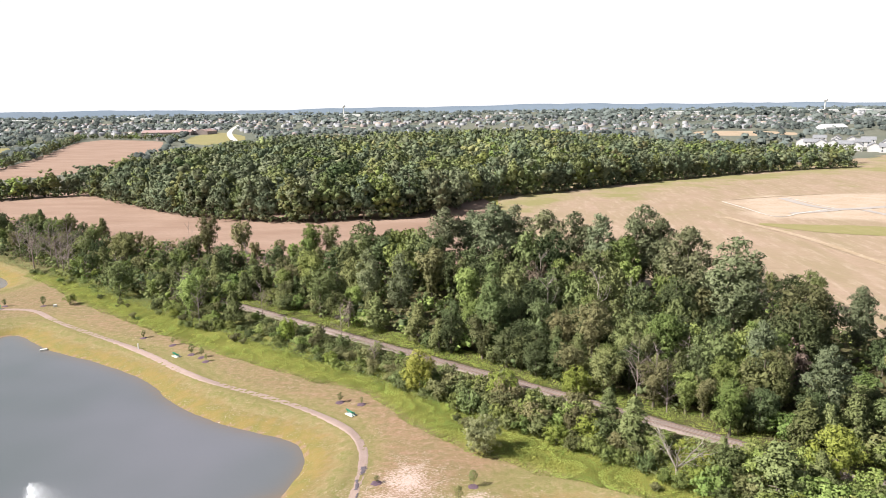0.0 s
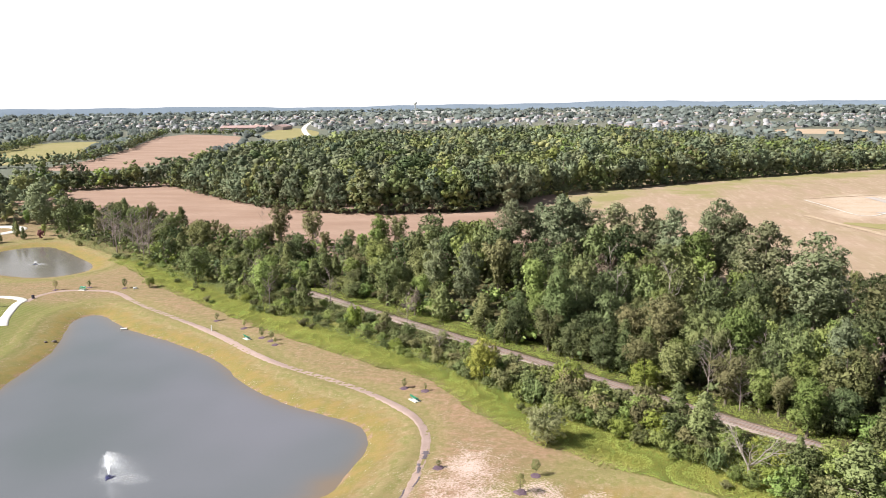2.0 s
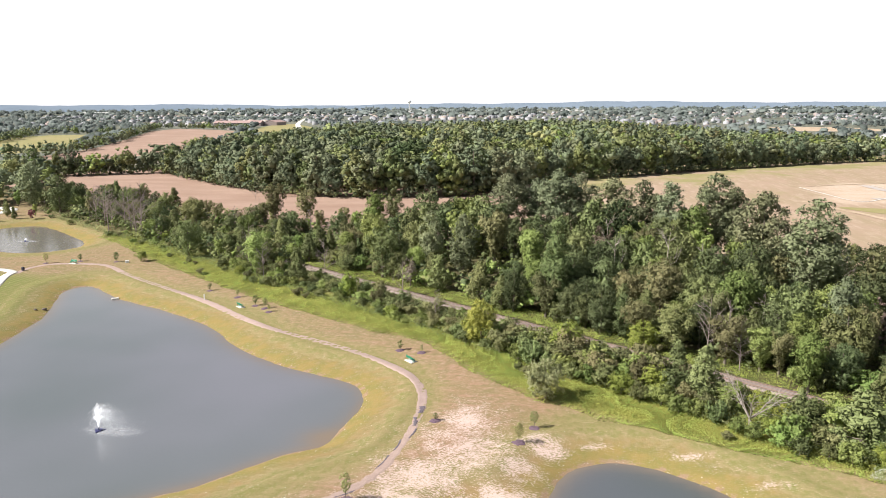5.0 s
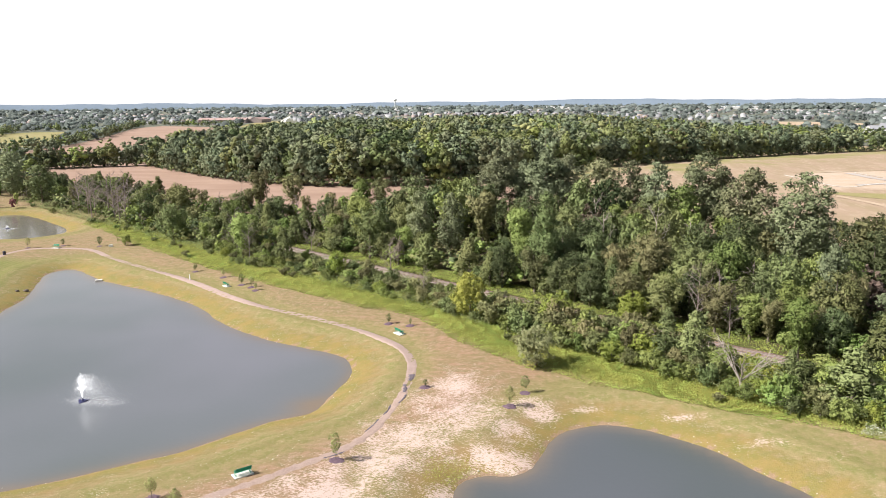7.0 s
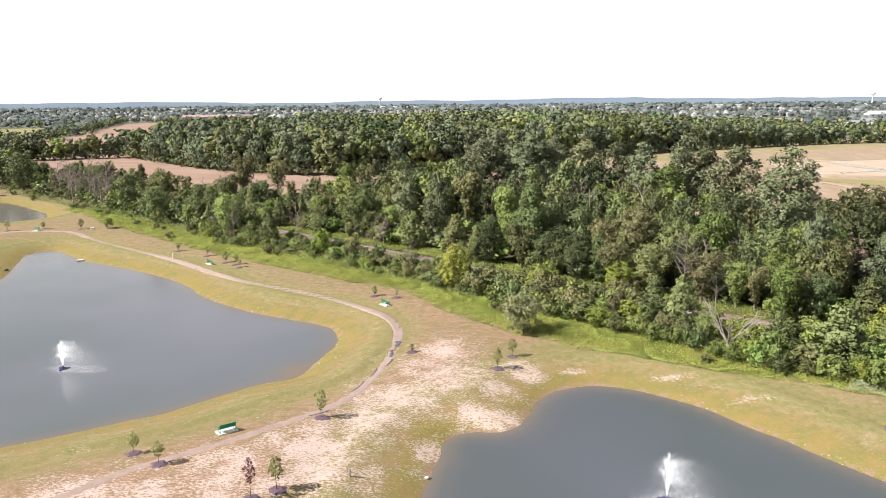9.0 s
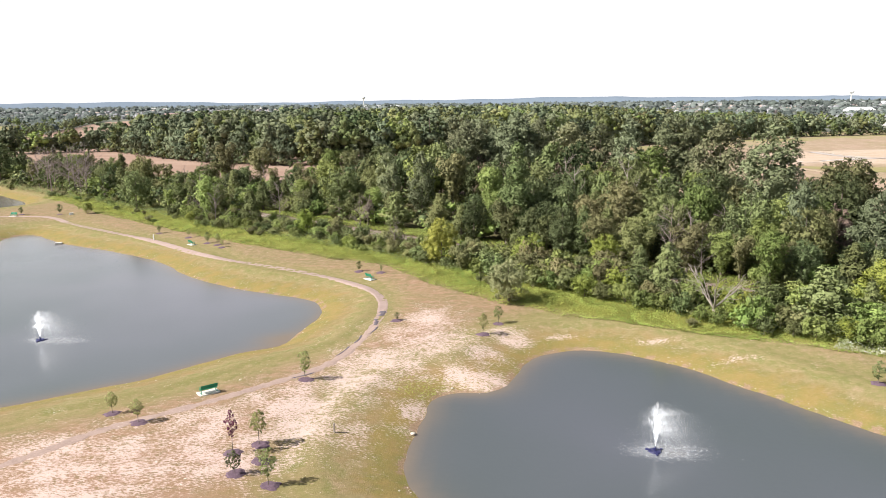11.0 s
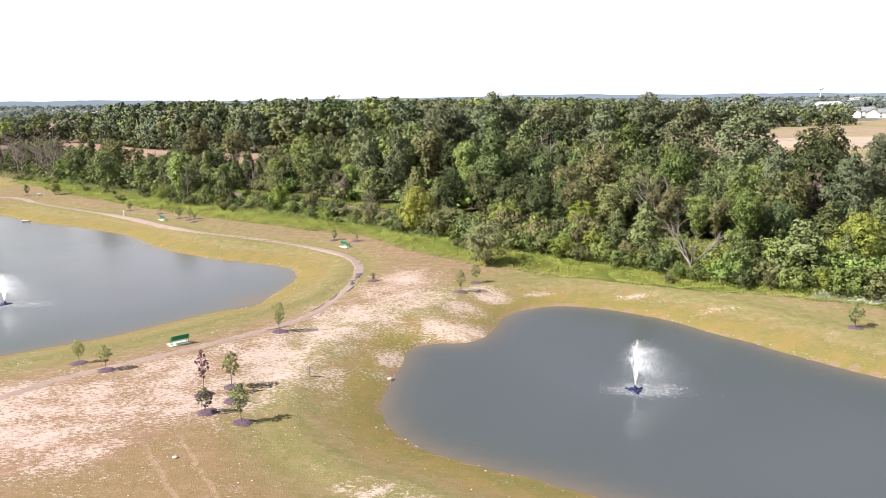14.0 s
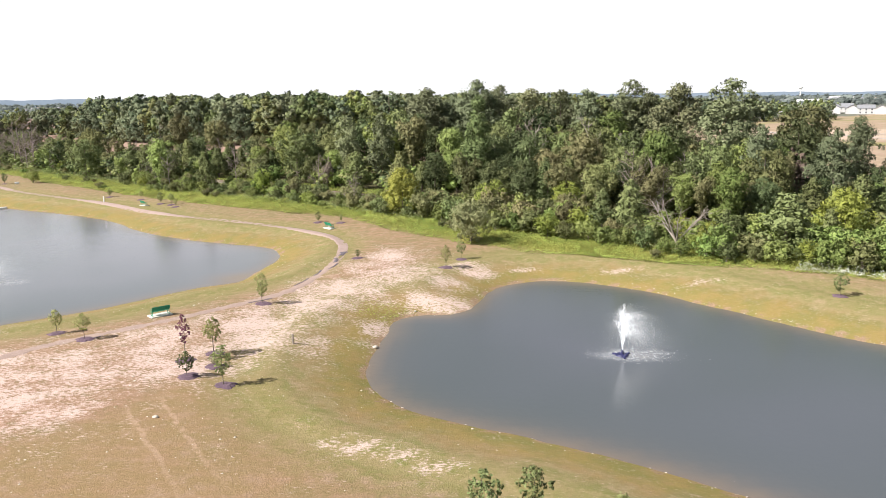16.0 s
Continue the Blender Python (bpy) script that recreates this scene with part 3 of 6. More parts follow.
    # sward in bands along the shore: yellow-ochre at the foot, a worn pale lip, fresh green above it
    reach = maths("ADD", maths("MULTIPLY", attr("reach"), 20.0), maths("ADD", span(mid, 0.3, 0.7, -1.0, 1.0), span(mottle, 0.3, 0.7, -0.8, 0.8)))
    above = maths("MULTIPLY", span(reach, 4.0, 6.0), span(reach, 10.0, 14.0, 1.0, 0.0))
    col = ramp_mix(nt, maths("MULTIPLY", above, span(mid, 0.25, 0.6, 0.45, 0.85)), col, ramp_mix(nt, span(mottle, 0.38, 0.62), rgb((0.192, 0.204, 0.064)), rgb((0.252, 0.224, 0.090))))
    foot = span(reach, 2.6, 6.2, 0.9, 0.0)
    low = ramp_mix(nt, span(mid, 0.38, 0.62), rgb((0.285, 0.212, 0.072)), rgb((0.212, 0.196, 0.058)))
    low = ramp_mix(nt, span(noise_(0.8, 5.0, 0.7), 0.54, 0.70, 0, 0.55), low, rgb((0.300, 0.205, 0.095)))
    col = ramp_mix(nt, foot, col, low)
    lip = maths("MULTIPLY", maths("MULTIPLY", span(reach, 5.2, 5.9), span(reach, 5.9, 6.8, 1.0, 0.0)), span(noise_(0.6, 5.0, 0.7), 0.5, 0.62, 0.0, 0.6))
    lines = maths("MULTIPLY", span(maths("SINE", maths("MULTIPLY", reach, 2.7), 0.0), 0.1, 1.0, 0.0, 0.55), maths("MULTIPLY", span(reach, 3.0, 5.0), span(reach, 11.0, 15.0, 1.0, 0.0)))
    col = ramp_mix(nt, maths("MULTIPLY", lines, span(mid, 0.35, 0.6)), col, rgb((0.345, 0.265, 0.150)))
    col = ramp_mix(nt, lip, col, rgb((0.424, 0.301, 0.206)))
    # bare pale earth in broken patches
    flecks = maths("ADD", span(straw, 0.3, 0.7, -1.25, 1.25), span(mid, 0.3, 0.7, -0.45, 0.45))
    broken = maths("ADD", attr("bald"), maths("MULTIPLY", flecks, span(attr("bald"), 0.0, 0.45, 0.68, 1.0)))
    col = ramp_mix(nt, span(broken, 0.48, 0.88, 0.0, 0.92), col, ramp_mix(nt, span(tiny, 0.35, 0.65), rgb((0.566, 0.406, 0.355)), rgb((0.768, 0.621, 0.587))))
    # the muddy line at the water
    mud = maths("ADD", attr("mud"), span(small, 0.3, 0.7, -0.3, 0.3))
    col = ramp_mix(nt, span(mud, 0.45, 0.65, 0, 0.9), col, ramp_mix(nt, span(tiny, 0.4, 0.6), rgb((0.370, 0.250, 0.175)), rgb((0.255, 0.172, 0.115))))
    col = ramp_mix(nt, attr("verge"), col, ramp_mix(nt, span(small, 0.35, 0.65), rgb((0.223, 0.239, 0.054)), rgb((0.284, 0.267, 0.069))))
    # leaf litter under the trees, its colour darkened further for deeper shade
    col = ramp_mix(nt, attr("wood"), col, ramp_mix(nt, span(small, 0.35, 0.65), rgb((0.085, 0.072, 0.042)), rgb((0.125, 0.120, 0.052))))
    # far ground: a hazy grey-green is painted in beyond 420 m
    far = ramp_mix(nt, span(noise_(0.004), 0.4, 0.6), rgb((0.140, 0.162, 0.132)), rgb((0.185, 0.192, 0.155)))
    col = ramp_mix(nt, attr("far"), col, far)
    col = ramp_mix(nt, span(tiny, 0.4, 0.75, 0, 0.35), col, rgb((0.133, 0.105, 0.045)))
    col = ramp_mix(nt, maths("MULTIPLY", span(straw, 0.56, 0.66, 0, 0.38), span(attr("verge"), 0, 1, 1, 0)), col, rgb((0.472, 0.329, 0.252)))
    col = ramp_mix(nt, span(straw, 0.44, 0.34, 0, 0.45), col, rgb((0.154, 0.105, 0.050)))
    bump = node(nt, "ShaderNodeBump", {"Height": maths("ADD", small, tiny), "Strength": 0.5, "Distance": 0.12})
    sh = node(nt, "ShaderNodeBsdfPrincipled", {"Base Color": col, "Roughness": 0.95, "Specular IOR Level": 0.15, "Normal": bump.outputs[0]})
    node(nt, "ShaderNodeOutputMaterial", {0: sh.outputs[0]})
    return m


# the bare earth ends along a line; past it the sward is olive
ground_edge = np.where(ground_xy[:, 0] < -28.3, (ground_xy[:, 1] - 44.2) - 0.62 * (ground_xy[:, 0] + 28.3), (ground_xy[:, 1] - 44.2) - 2.2 * (ground_xy[:, 0] + 28.3)) + 0.8 * wobble(ground_xy[:, 0], ground_xy[:, 1], 5.0, 3.0)
olive = np.clip(-ground_edge / 4, 0, 1) * np.clip((-4 - ground_xy[:, 0]) / 10, 0, 1) * np.clip((56 - ground_xy[:, 1]) / 6, 0, 1)
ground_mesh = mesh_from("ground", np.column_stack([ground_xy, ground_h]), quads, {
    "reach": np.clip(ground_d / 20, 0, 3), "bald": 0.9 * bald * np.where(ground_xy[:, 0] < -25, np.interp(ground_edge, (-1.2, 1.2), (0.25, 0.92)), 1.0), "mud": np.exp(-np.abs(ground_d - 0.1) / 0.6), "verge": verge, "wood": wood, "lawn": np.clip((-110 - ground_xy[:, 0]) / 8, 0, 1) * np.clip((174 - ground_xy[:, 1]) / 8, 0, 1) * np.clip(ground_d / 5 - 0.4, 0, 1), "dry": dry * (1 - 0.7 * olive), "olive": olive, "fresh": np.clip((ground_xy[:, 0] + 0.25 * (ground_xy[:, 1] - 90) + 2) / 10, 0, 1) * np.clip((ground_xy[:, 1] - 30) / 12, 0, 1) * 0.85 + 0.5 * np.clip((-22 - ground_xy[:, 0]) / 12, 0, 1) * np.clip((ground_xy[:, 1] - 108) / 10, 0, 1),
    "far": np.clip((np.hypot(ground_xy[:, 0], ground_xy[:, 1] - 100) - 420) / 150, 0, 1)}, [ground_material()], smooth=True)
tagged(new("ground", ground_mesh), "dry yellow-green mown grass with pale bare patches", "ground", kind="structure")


# ---- water ----
def water_material(name, deep, pale):
    m, nt = material(name)
    at = node(nt, "ShaderNodeTexCoord").outputs["Object"]
    n1 = node(nt, "ShaderNodeTexNoise", {"Vector": at, "Scale": 1.6, "Detail": 3.0, "Roughness": 0.55})
    n2 = node(nt, "ShaderNodeTexNoise", {"Vector": at, "Scale": 0.022, "Detail": 2.5})
    # broad pale patches paint sky and cloud reflection into the base colour
    broad = node(nt, "ShaderNodeMapRange", {"Value": n2.outputs["Fac"], "From Min": 0.35, "From Max": 0.65})
    col = ramp_mix(nt, broad.outputs[0], rgb(deep), rgb(pale))
    shallow = node(nt, "ShaderNodeAttribute", attribute_name="shallow").outputs["Fac"]
    col = ramp_mix(nt, shallow, col, rgb((0.205, 0.160, 0.122)))
    bump = node(nt, "ShaderNodeBump", {"Height": n1.outputs["Fac"], "Strength": 0.16, "Distance": 0.1})
    sh = node(nt, "ShaderNodeBsdfPrincipled", {"Base Color": col, "Roughness": 0.16, "IOR": 1.33, "Normal": bump.outputs[0]})
    node(nt, "ShaderNodeOutputMaterial", {0: sh.outputs[0]})
    return m


# base colours lightened for reflected sky, the west pond more than the east
WATER = water_material("pond_water_grey", (0.127, 0.143, 0.150), (0.174, 0.178, 0.204))
WATER_EAST = water_material("pond_water_green_grey", (0.081, 0.098, 0.098), (0.109, 0.117, 0.137))
WATER_BROWN = water_material("pond_water_silty", (0.150, 0.140, 0.120), (0.175, 0.165, 0.145))


def pond(name, ring, level, label, mat):
    lo, hi = ring.min(0) - 3, ring.max(0) + 3
    xs, ys = np.arange(lo[0], hi[0], 1.6), np.arange(lo[1], hi[1], 1.6)
    X, Y = np.meshgrid(xs, ys)
    p = np.stack([X.ravel(), Y.ravel()], axis=1)
    d = line_distance(p, ring, True)
    ins = inside(p, ring)
    k = np.arange(len(p)).reshape(X.shape)
    q = np.stack([k[:-1, :-1].ravel(), k[:-1, 1:].ravel(), k[1:, 1:].ravel(), k[1:, :-1].ravel()], axis=1)
    keep = (ins | (d < 2.2))[q].all(axis=1)
    me = mesh_from(name, np.column_stack([p, np.full(len(p), level)]), q[keep], {"shallow": np.clip(np.where(ins, np.exp(-d / 1.2), 1.0) * 0.85 + 0.75 * np.exp(-((p[:, 0] + 34.5) / 3.0) ** 2 - ((p[:, 1] - 92) / 3.0) ** 2), 0, 1)}, [mat])
    return tagged(new(name, me), label, "pond", kind="structure")


pond("water_west", PONDS[0][0], 0.0, "calm grey pond water with faint ripples", WATER)
pond("water_east", PONDS[1][0], 0.0, "calm grey-green pond water with faint ripples", WATER_EAST)
pond("water_far", PONDS[2][0], 0.5, "small far pond with brownish still water", WATER_BROWN)


# ---- paths, railway, fields ----
def ribbon(line, width, lift, thick=0.12, uneven=0.0, seed=1, edge=1.04):
    """A low slab that follows the ground along a line."""
    rng = np.random.default_rng(seed)
    p = smooth_line(line, 3)
    t = unit(np.gradient(p, axis=0))
    n = np.stack([-t[:, 1], t[:, 0]], axis=1)
    w = width / 2 * (1 + uneven * rng.uniform(-1, 1, (len(p), 1)))
    cols = [p - n * w * k for k in (edge, 1.0, 0.5, 0, -0.5, -1.0, -edge)]
    rows = []
    for i, c in enumerate(cols):
        z = terrain(c) + lift
        if i in (0, 6):
            z -= thick
        rows.append(np.column_stack([c, z]))
    v = np.stack(rows, axis=1).reshape(-1, 3)
    k = np.arange(len(p) * 7).reshape(-1, 7)
    q = np.stack([k[:-1, :-1].ravel(), k[:-1, 1:].ravel(), k[1:, 1:].ravel(), k[1:, :-1].ravel()], axis=1)
    return v, q


PATH_LINE = [(-146.4, 170.9), (-147.8, 176.5), (-146.3, 181.4), (-142.8, 183.8), (-133, 185), (-127.3, 183.6), (-118.1, 176.6), (-108.1, 169.5), (-100, 164.5), (-89.4, 157.6), (-77.2, 149), (-68.5, 141.8), (-61, 136.1),
             (-51.8, 131.1), (-43.4, 126.8), (-36.9, 123.2), (-30.3, 118), (-25.6, 113.5), (-22.5, 107.2), (-21.6, 100.5), (-21.4, 93), (-22, 85.8), (-23, 79.5), (-25.5, 75), (-28.5, 71.5), (-32, 67.2), (-36, 63), (-39, 60.2), (-41, 57.6), (-42.5, 54.5), (-47, 48), (-56, 40)]
v, q = ribbon(PATH_LINE[19:], 1.12, 0.015, 0.10, 0.36, edge=1.35)
tagged(new("path_worn", mesh_from("path_worn", v, q, None, [GRAVEL_WORN], True)), "narrow worn brown gravel path with eroded edges", "path", kind="structure")
v, q = ribbon(PATH_LINE[:20], 1.42, 0.02, 0.10, 0.10, edge=1.3)
tagged(new("path", mesh_from("path", v, q, None, [GRAVEL], True)), "pinkish-brown crushed gravel walking path", "path", kind="structure")

rail_line = [tuple(RAIL_AT + RAIL_U * u) for u in np.linspace(-170, 190, 60)]
v, q = ribbon(rail_line, 3.1, 0.22, 0.5, 0.12)
tagged(new("rail_bed", mesh_from("rail_bed", v, q, None, [BALLAST], True)), "reddish-brown ballast bed of a single railway", "railway bed", kind="structure")


def sheet(name, ring, z, mat, label, category="field"):
    """A flat sheet of land with an uneven edge."""
    p = smooth_ring(ring, 1)
    b = bmesh.new()
    vs = [b.verts.new((x, y, z)) for x, y in p]
    f = b.faces.new(vs)
    f.normal_update()
    if f.normal.z < 0:
        f.normal_flip()
    bmesh.ops.triangulate(b, faces=b.faces[:])
    ob = part(name, b, mat)
    return tagged(ob, label, category, kind="structure")


sheet("field_brown", [(-345, 360), (-228, 325), (-160, 272), (-120, 252), (-60, 225), (-4, 215), (-4, 440), (-60, 420), (-120, 420), (-200, 440), (-270, 470), (-320, 430)], 3.06, FIELD_BROWN, "bare reddish-brown ploughed field")
sheet("field_far_brown", [(-440, 540), (-453, 625), (-492, 736), (-721, 1236), (-545, 1158), (-490, 1040), (-400, 830), (-350, 620), (-370, 530)], 3.06, FIELD_BROWN, "far brown ploughed field between hedges")
sheet("field_far_green", [(-560, 540), (-650, 735), (-760, 950), (-654, 1000), (-545, 780), (-470, 610)], 3.06, FIELD_GREEN, "far yellow-green crop field")
sheet("field_park", [(-574, 1341), (-600, 1560), (-420, 1230), (-400, 1000), (-480, 1080)], 3.08, FIELD_GREEN, "far pale green sports field")


# ---- trees: kinds ----
def tree_kind(name, leaf_key, seed, height, radius, low, clumps, leaves, leaf, shape, label, category="tree", fill=0.66, girth=None, limbs=5, core=None, forms=2, rough=0.4, hearts=26):
    """A tree built at the origin in a few forms, to be copied."""
    made = []
    for i in range(forms):
        rng = np.random.default_rng(seed + 700 * i)
        (v, f, n), centres = crown_arrays(rng, radius, low, height, clumps, leaves, leaf, shape, core, fill, rough, hearts=hearts)
        tv, tf = trunk_arrays(rng, height * 0.86, girth or 0.022 * height + 0.04, centres, limbs)
        made.append((mesh_from("trunk", tv, tf, None, [BARK], True), mesh_from("crown", v, f, {"tone": np.zeros(len(v))}, [LEAF[leaf_key]], normals=n)))
    return dict(name=name, forms=made, label=label, category=category, height=height, radius=radius)


def plant(kind, x, y, height=None, turn=None, wide=1.0, rng=random, label="", group="", z=None):
    """A tree or shrub of that kind on the ground."""
    s = (height or kind["height"]) / kind["height"]
    root = new(kind["name"])
    root.empty_display_size = 0.5
    root.matrix_world = Matrix.LocRotScale((x, y, ground_z(x, y) - 0.05 if z is None else z), Euler((0, 0, rng.uniform(0, 6.28) if turn is None else turn)), (s * wide, s * wide, s))
    for key, me in zip(("trunk", "crown"), kind["forms"][int(abs(x * 7 + y * 13)) % len(kind["forms"])]):
        if me:
            ob = new(key, me)
            ob.parent = root
    return tagged(root, label or kind["label"], kind["category"], group)


def bare_kind(name, seed, height, spread, girth, mat, label, limbs=9, twigs=7, droop=0.0):
    rng = np.random.default_rng(seed)
    v, f = bare_arrays(rng, height, spread, girth, limbs, twigs, droop)
    return dict(name=name, forms=[(mesh_from("trunk", v, f, None, [mat], True), None)], label=label, category="tree", height=height, radius=spread)


KINDS = {
    "oak": tree_kind("oak_tree", "dark", 11, 13.0, 4.9, 0.9, 26, 5400, 0.165, "round", "broad dark green leafy tree in the wood"),
    "maple": tree_kind("maple_tree", "mid", 12, 12.0, 4.6, 0.8, 24, 5400, 0.16, "round", "full mid-green leafy tree in the wood"),
    "ash": tree_kind("ash_tree", "bright", 13, 11.0, 4.2, 0.7, 22, 5000, 0.155, "vase", "fresh green leafy tree with loose crown"),
    "cotton": tree_kind("cottonwood_tree", "grey", 14, 22.0, 5.6, 3.0, 38, 7600, 0.21, "tall", "tall grey-green cottonwood tree above the wood", girth=0.4),
    "poplar": tree_kind("poplar_tree", "silver", 15, 21.0, 5.3, 2.0, 40, 7600, 0.21, "tall", "tall narrow green tree above the wood", girth=0.36),
    "tulip": tree_kind("tulip_tree", "mid", 36, 20.0, 5.6, 0.8, 44, 10500, 0.17, "cone", "tall full green tree rising beside the railway", girth=0.36),
    "locust": tree_kind("locust_tree", "olive", 16, 12.0, 4.6, 1.2, 22, 4200, 0.155, "vase", "olive-green tree with thin airy crown"),
    "rusty": tree_kind("withering_tree", "rust", 17, 9.0, 3.0, 1.5, 14, 1200, 0.2, "round", "half-dead tree with sparse brownish leaves"),
    "young": tree_kind("young_tree", "mid", 18, 8.0, 3.2, 0.3, 20, 4600, 0.135, "cone", "dense green young tree in the undergrowth"),
    "shrub": tree_kind("shrub", "bright", 19, 4.2, 2.6, 0.1, 15, 1600, 0.14, "round", "rounded green shrub at the wood's edge", "shrub", girth=0.09),
    "shrub_dark": tree_kind("shrub", "mid", 20, 4.5, 2.6, 0.1, 15, 1600, 0.14, "round", "dark green shrub beside the railway", "shrub", girth=0.09),
    "shrub_olive": tree_kind("shrub", "olive", 21, 3.8, 2.4, 0.1, 14, 1900, 0.125, "vase", "olive-green shrub with loose twigs", "shrub", girth=0.08),
    "shrub_yellow": tree_kind("shrub", "yellow", 22, 5.5, 3.0, 0.2, 17, 2500, 0.135, "round", "bright yellow-green leafy shrub by the railway", "shrub", girth=0.12),
    "yellow_tree": tree_kind("yellow_green_tree", "yellow", 29, 8.8, 3.9, 0.3, 22, 4800, 0.14, "round", "bright yellow-green leafy tree by the railway", "tree", girth=0.16),
    "willow": tree_kind("willow_shrub", "willow", 23, 6.5, 3.4, 0.2, 22, 4200, 0.13, "round", "soft grey-green willow standing in the weeds", "shrub", girth=0.14),
    "bare": bare_kind("bare_tree", 31, 12.0, 3.4, 0.13, TWIG, "leafless grey-brown tree with fine twigs", 14, 13),
    "bare_pale": bare_kind("dead_tree", 32, 9.0, 2.6, 0.13, BARK_PALE, "bleached leafless dead tree in the wood", 8, 6),
    "fallen": dict(name="dead_tree", forms=[(mesh_from("trunk", *dead_limbs(np.random.default_rng(33)), None, [BARK_PALE], True), None)], label="bleached dead tree with long spreading limbs", category="tree", height=6.0, radius=4.5),
}

for key, low_key in (("oak", "dark"), ("maple", "mid"), ("ash", "bright"), ("locust", "olive")):
    k_ = KINDS[key]
    KINDS[key + "_back"] = tree_kind(k_["name"], low_key, 40 + len(key), k_["height"], k_["radius"], 2.0, 22, 2600, 0.24, "round" if key in ("oak", "maple") else "vase", k_["label"])

# ---- trees that stand out, one by one ----
FAR_EDGE_TREES = [
    ("poplar", 39, 209, 25.5, 1.15), ("poplar", 43, 206, 22, 1.1), ("poplar", 44.5, 180, 24, 1.15), ("poplar", 51, 163, 24.5, 1.2), ("poplar", 11.5, 213, 23.5, 1.2), ("cotton", -3.5, 211, 25.5, 1.15),
    ("cotton", 3, 216, 24, 1.1), ("cotton", -18, 214, 23.5, 1.2), ("cotton", -10, 218, 22, 1.1), ("tulip", -2.8, 151, 20.5, 1.0), ("bare_pale", 20.5, 164.5, 15, 0.9), ("bare_pale", 9.5, 163, 14, 0.8),
    ("bare", 23.5, 126.5, 10.5, 0.9), ("ash", 36, 113, 9.5, 1.0), ("young", 37, 94, 8.4, 1.6),
]
MIDDLE_TREES = [
    ("oak", 55, 136, 15.5, 1.0), ("rusty", -38, 169.5, 7.5, 0.8), ("maple", -47, 178, 13.5, 1.0), ("ash", -80, 176, 11.5, 1.0), ("bare", -77, 173, 9, 0.9), ("maple", -110, 196, 11.5, 1.1),
    ("bare", -152, 234, 15, 1.0), ("bare", -158, 240, 14, 1.0), ("bare", -147, 229, 13, 1.0), ("bare", -164, 241, 13, 0.9), ("shrub_yellow", -50, 159, 6, 0.8), ("shrub_yellow", 13, 128.5, 6, 1.0),
    ("shrub_yellow", 0, 123.5, 7, 0.9), ("young", -67, 170.5, 9, 1.0), ("young", 20, 108.5, 8.5, 1.15),
]
LEFT_TREES = [
    ("locust", -105, 250, 15, 0.95), ("locust", -92, 247, 13.5, 1.0), ("ash", -66, 244, 13, 1.0), ("locust", -60, 245, 12.5, 1.0), ("maple", -128, 235, 12.5, 1.1), ("oak", -206, 270, 16, 1.0),
    ("poplar", -225, 278, 21, 1.2), ("cotton", 45, 127, 15.5, 0.9), ("oak", 39, 166, 13.5, 1.1), ("yellow_tree", -16, 129, 8.6, 0.9), ("willow", -3.4, 106.0, 6.4, 1.0), ("fallen", 25, 100.5, 6.2, 1.3),
    ("poplar", -26, 176, 18, 0.9), ("poplar", -36, 186, 17, 0.85), ("bare_pale", -114, 254, 12, 0.5),
]
RAILSIDE_TREES = [
    ("bare_pale", -104, 252, 11, 0.5), ("shrub", -121, 189.5, 3.2, 0.9), ("bare", 34, 134, 9.5, 1.0), ("bare", -27, 143, 6, 0.9), ("shrub_olive", -12, 125, 4.5, 1.0), ("locust", 12, 150, 10, 1.1),
    ("oak", 68, 177, 11.5, 1.2), ("maple", 76, 186, 11, 1.15), ("cotton", 72, 150, 16, 1.0), ("bare", 60, 176, 13, 0.7), ("bare", -170, 246, 14, 1.0), ("bare", -154, 244, 15, 1.0),
    ("bare", -143, 226, 12, 1.0), ("bare", -162, 236, 14, 1.1), ("bare", -176, 250, 13, 1.0),
]
OTHER_TREES = [
    ("oak_back", -50, 211, 11.5, 1.0), ("maple_back", -43, 214, 13, 1.0), ("oak_back", -36, 214, 14.5, 1.0), ("ash_back", -30, 216, 16, 1.0), ("maple_back", -25, 210, 17, 0.9), ("oak_back", -20, 204, 16, 1.0),
    ("yellow_tree", 47, 100, 8.0, 1.1), ("bare", 28, 122, 8, 0.9), ("bare", 27.5, 129, 9, 1.0), ("locust", 47, 123, 11, 0.8), ("poplar", 20, 212, 23, 1.1), ("cotton", 26.5, 208, 22.5, 1.05),
    ("ash", 32, 204, 16, 1.1), ("bare", -89, 192, 10, 0.9), ("bare", -62, 177, 9, 0.9), ("bare_pale", 9.7, 190, 14, 0.8), ("bare_pale", 30, 172, 11, 0.8), ("bare", -38, 161, 8, 0.9),
    ("cotton", 52, 115.5, 15, 1.05), ("locust", 58, 143, 17.3, 1.0), ("oak", 63, 147, 15, 1.0), ("maple", 44, 122, 11.8, 1.0), ("oak", 34.5, 129.5, 9.8, 1.0),
]
rng = np.random.default_rng(5)
random.seed(5)
taken = []
for key, x, y, h, w in FAR_EDGE_TREES + MIDDLE_TREES + LEFT_TREES + RAILSIDE_TREES + OTHER_TREES:
    kind = KINDS[key]
    h = h * {"bare": 1.25, "bare_pale": 1.15, "poplar": 0.96, "cotton": 0.97}.get(key, 1.0)
    plant(kind, x, y, h, None, w, random, group="trees of the railway wood" if kind["category"] == "tree" else "shrubs along the railway")
    taken.append((x, y, kind["radius"] * h / kind["height"] * w))


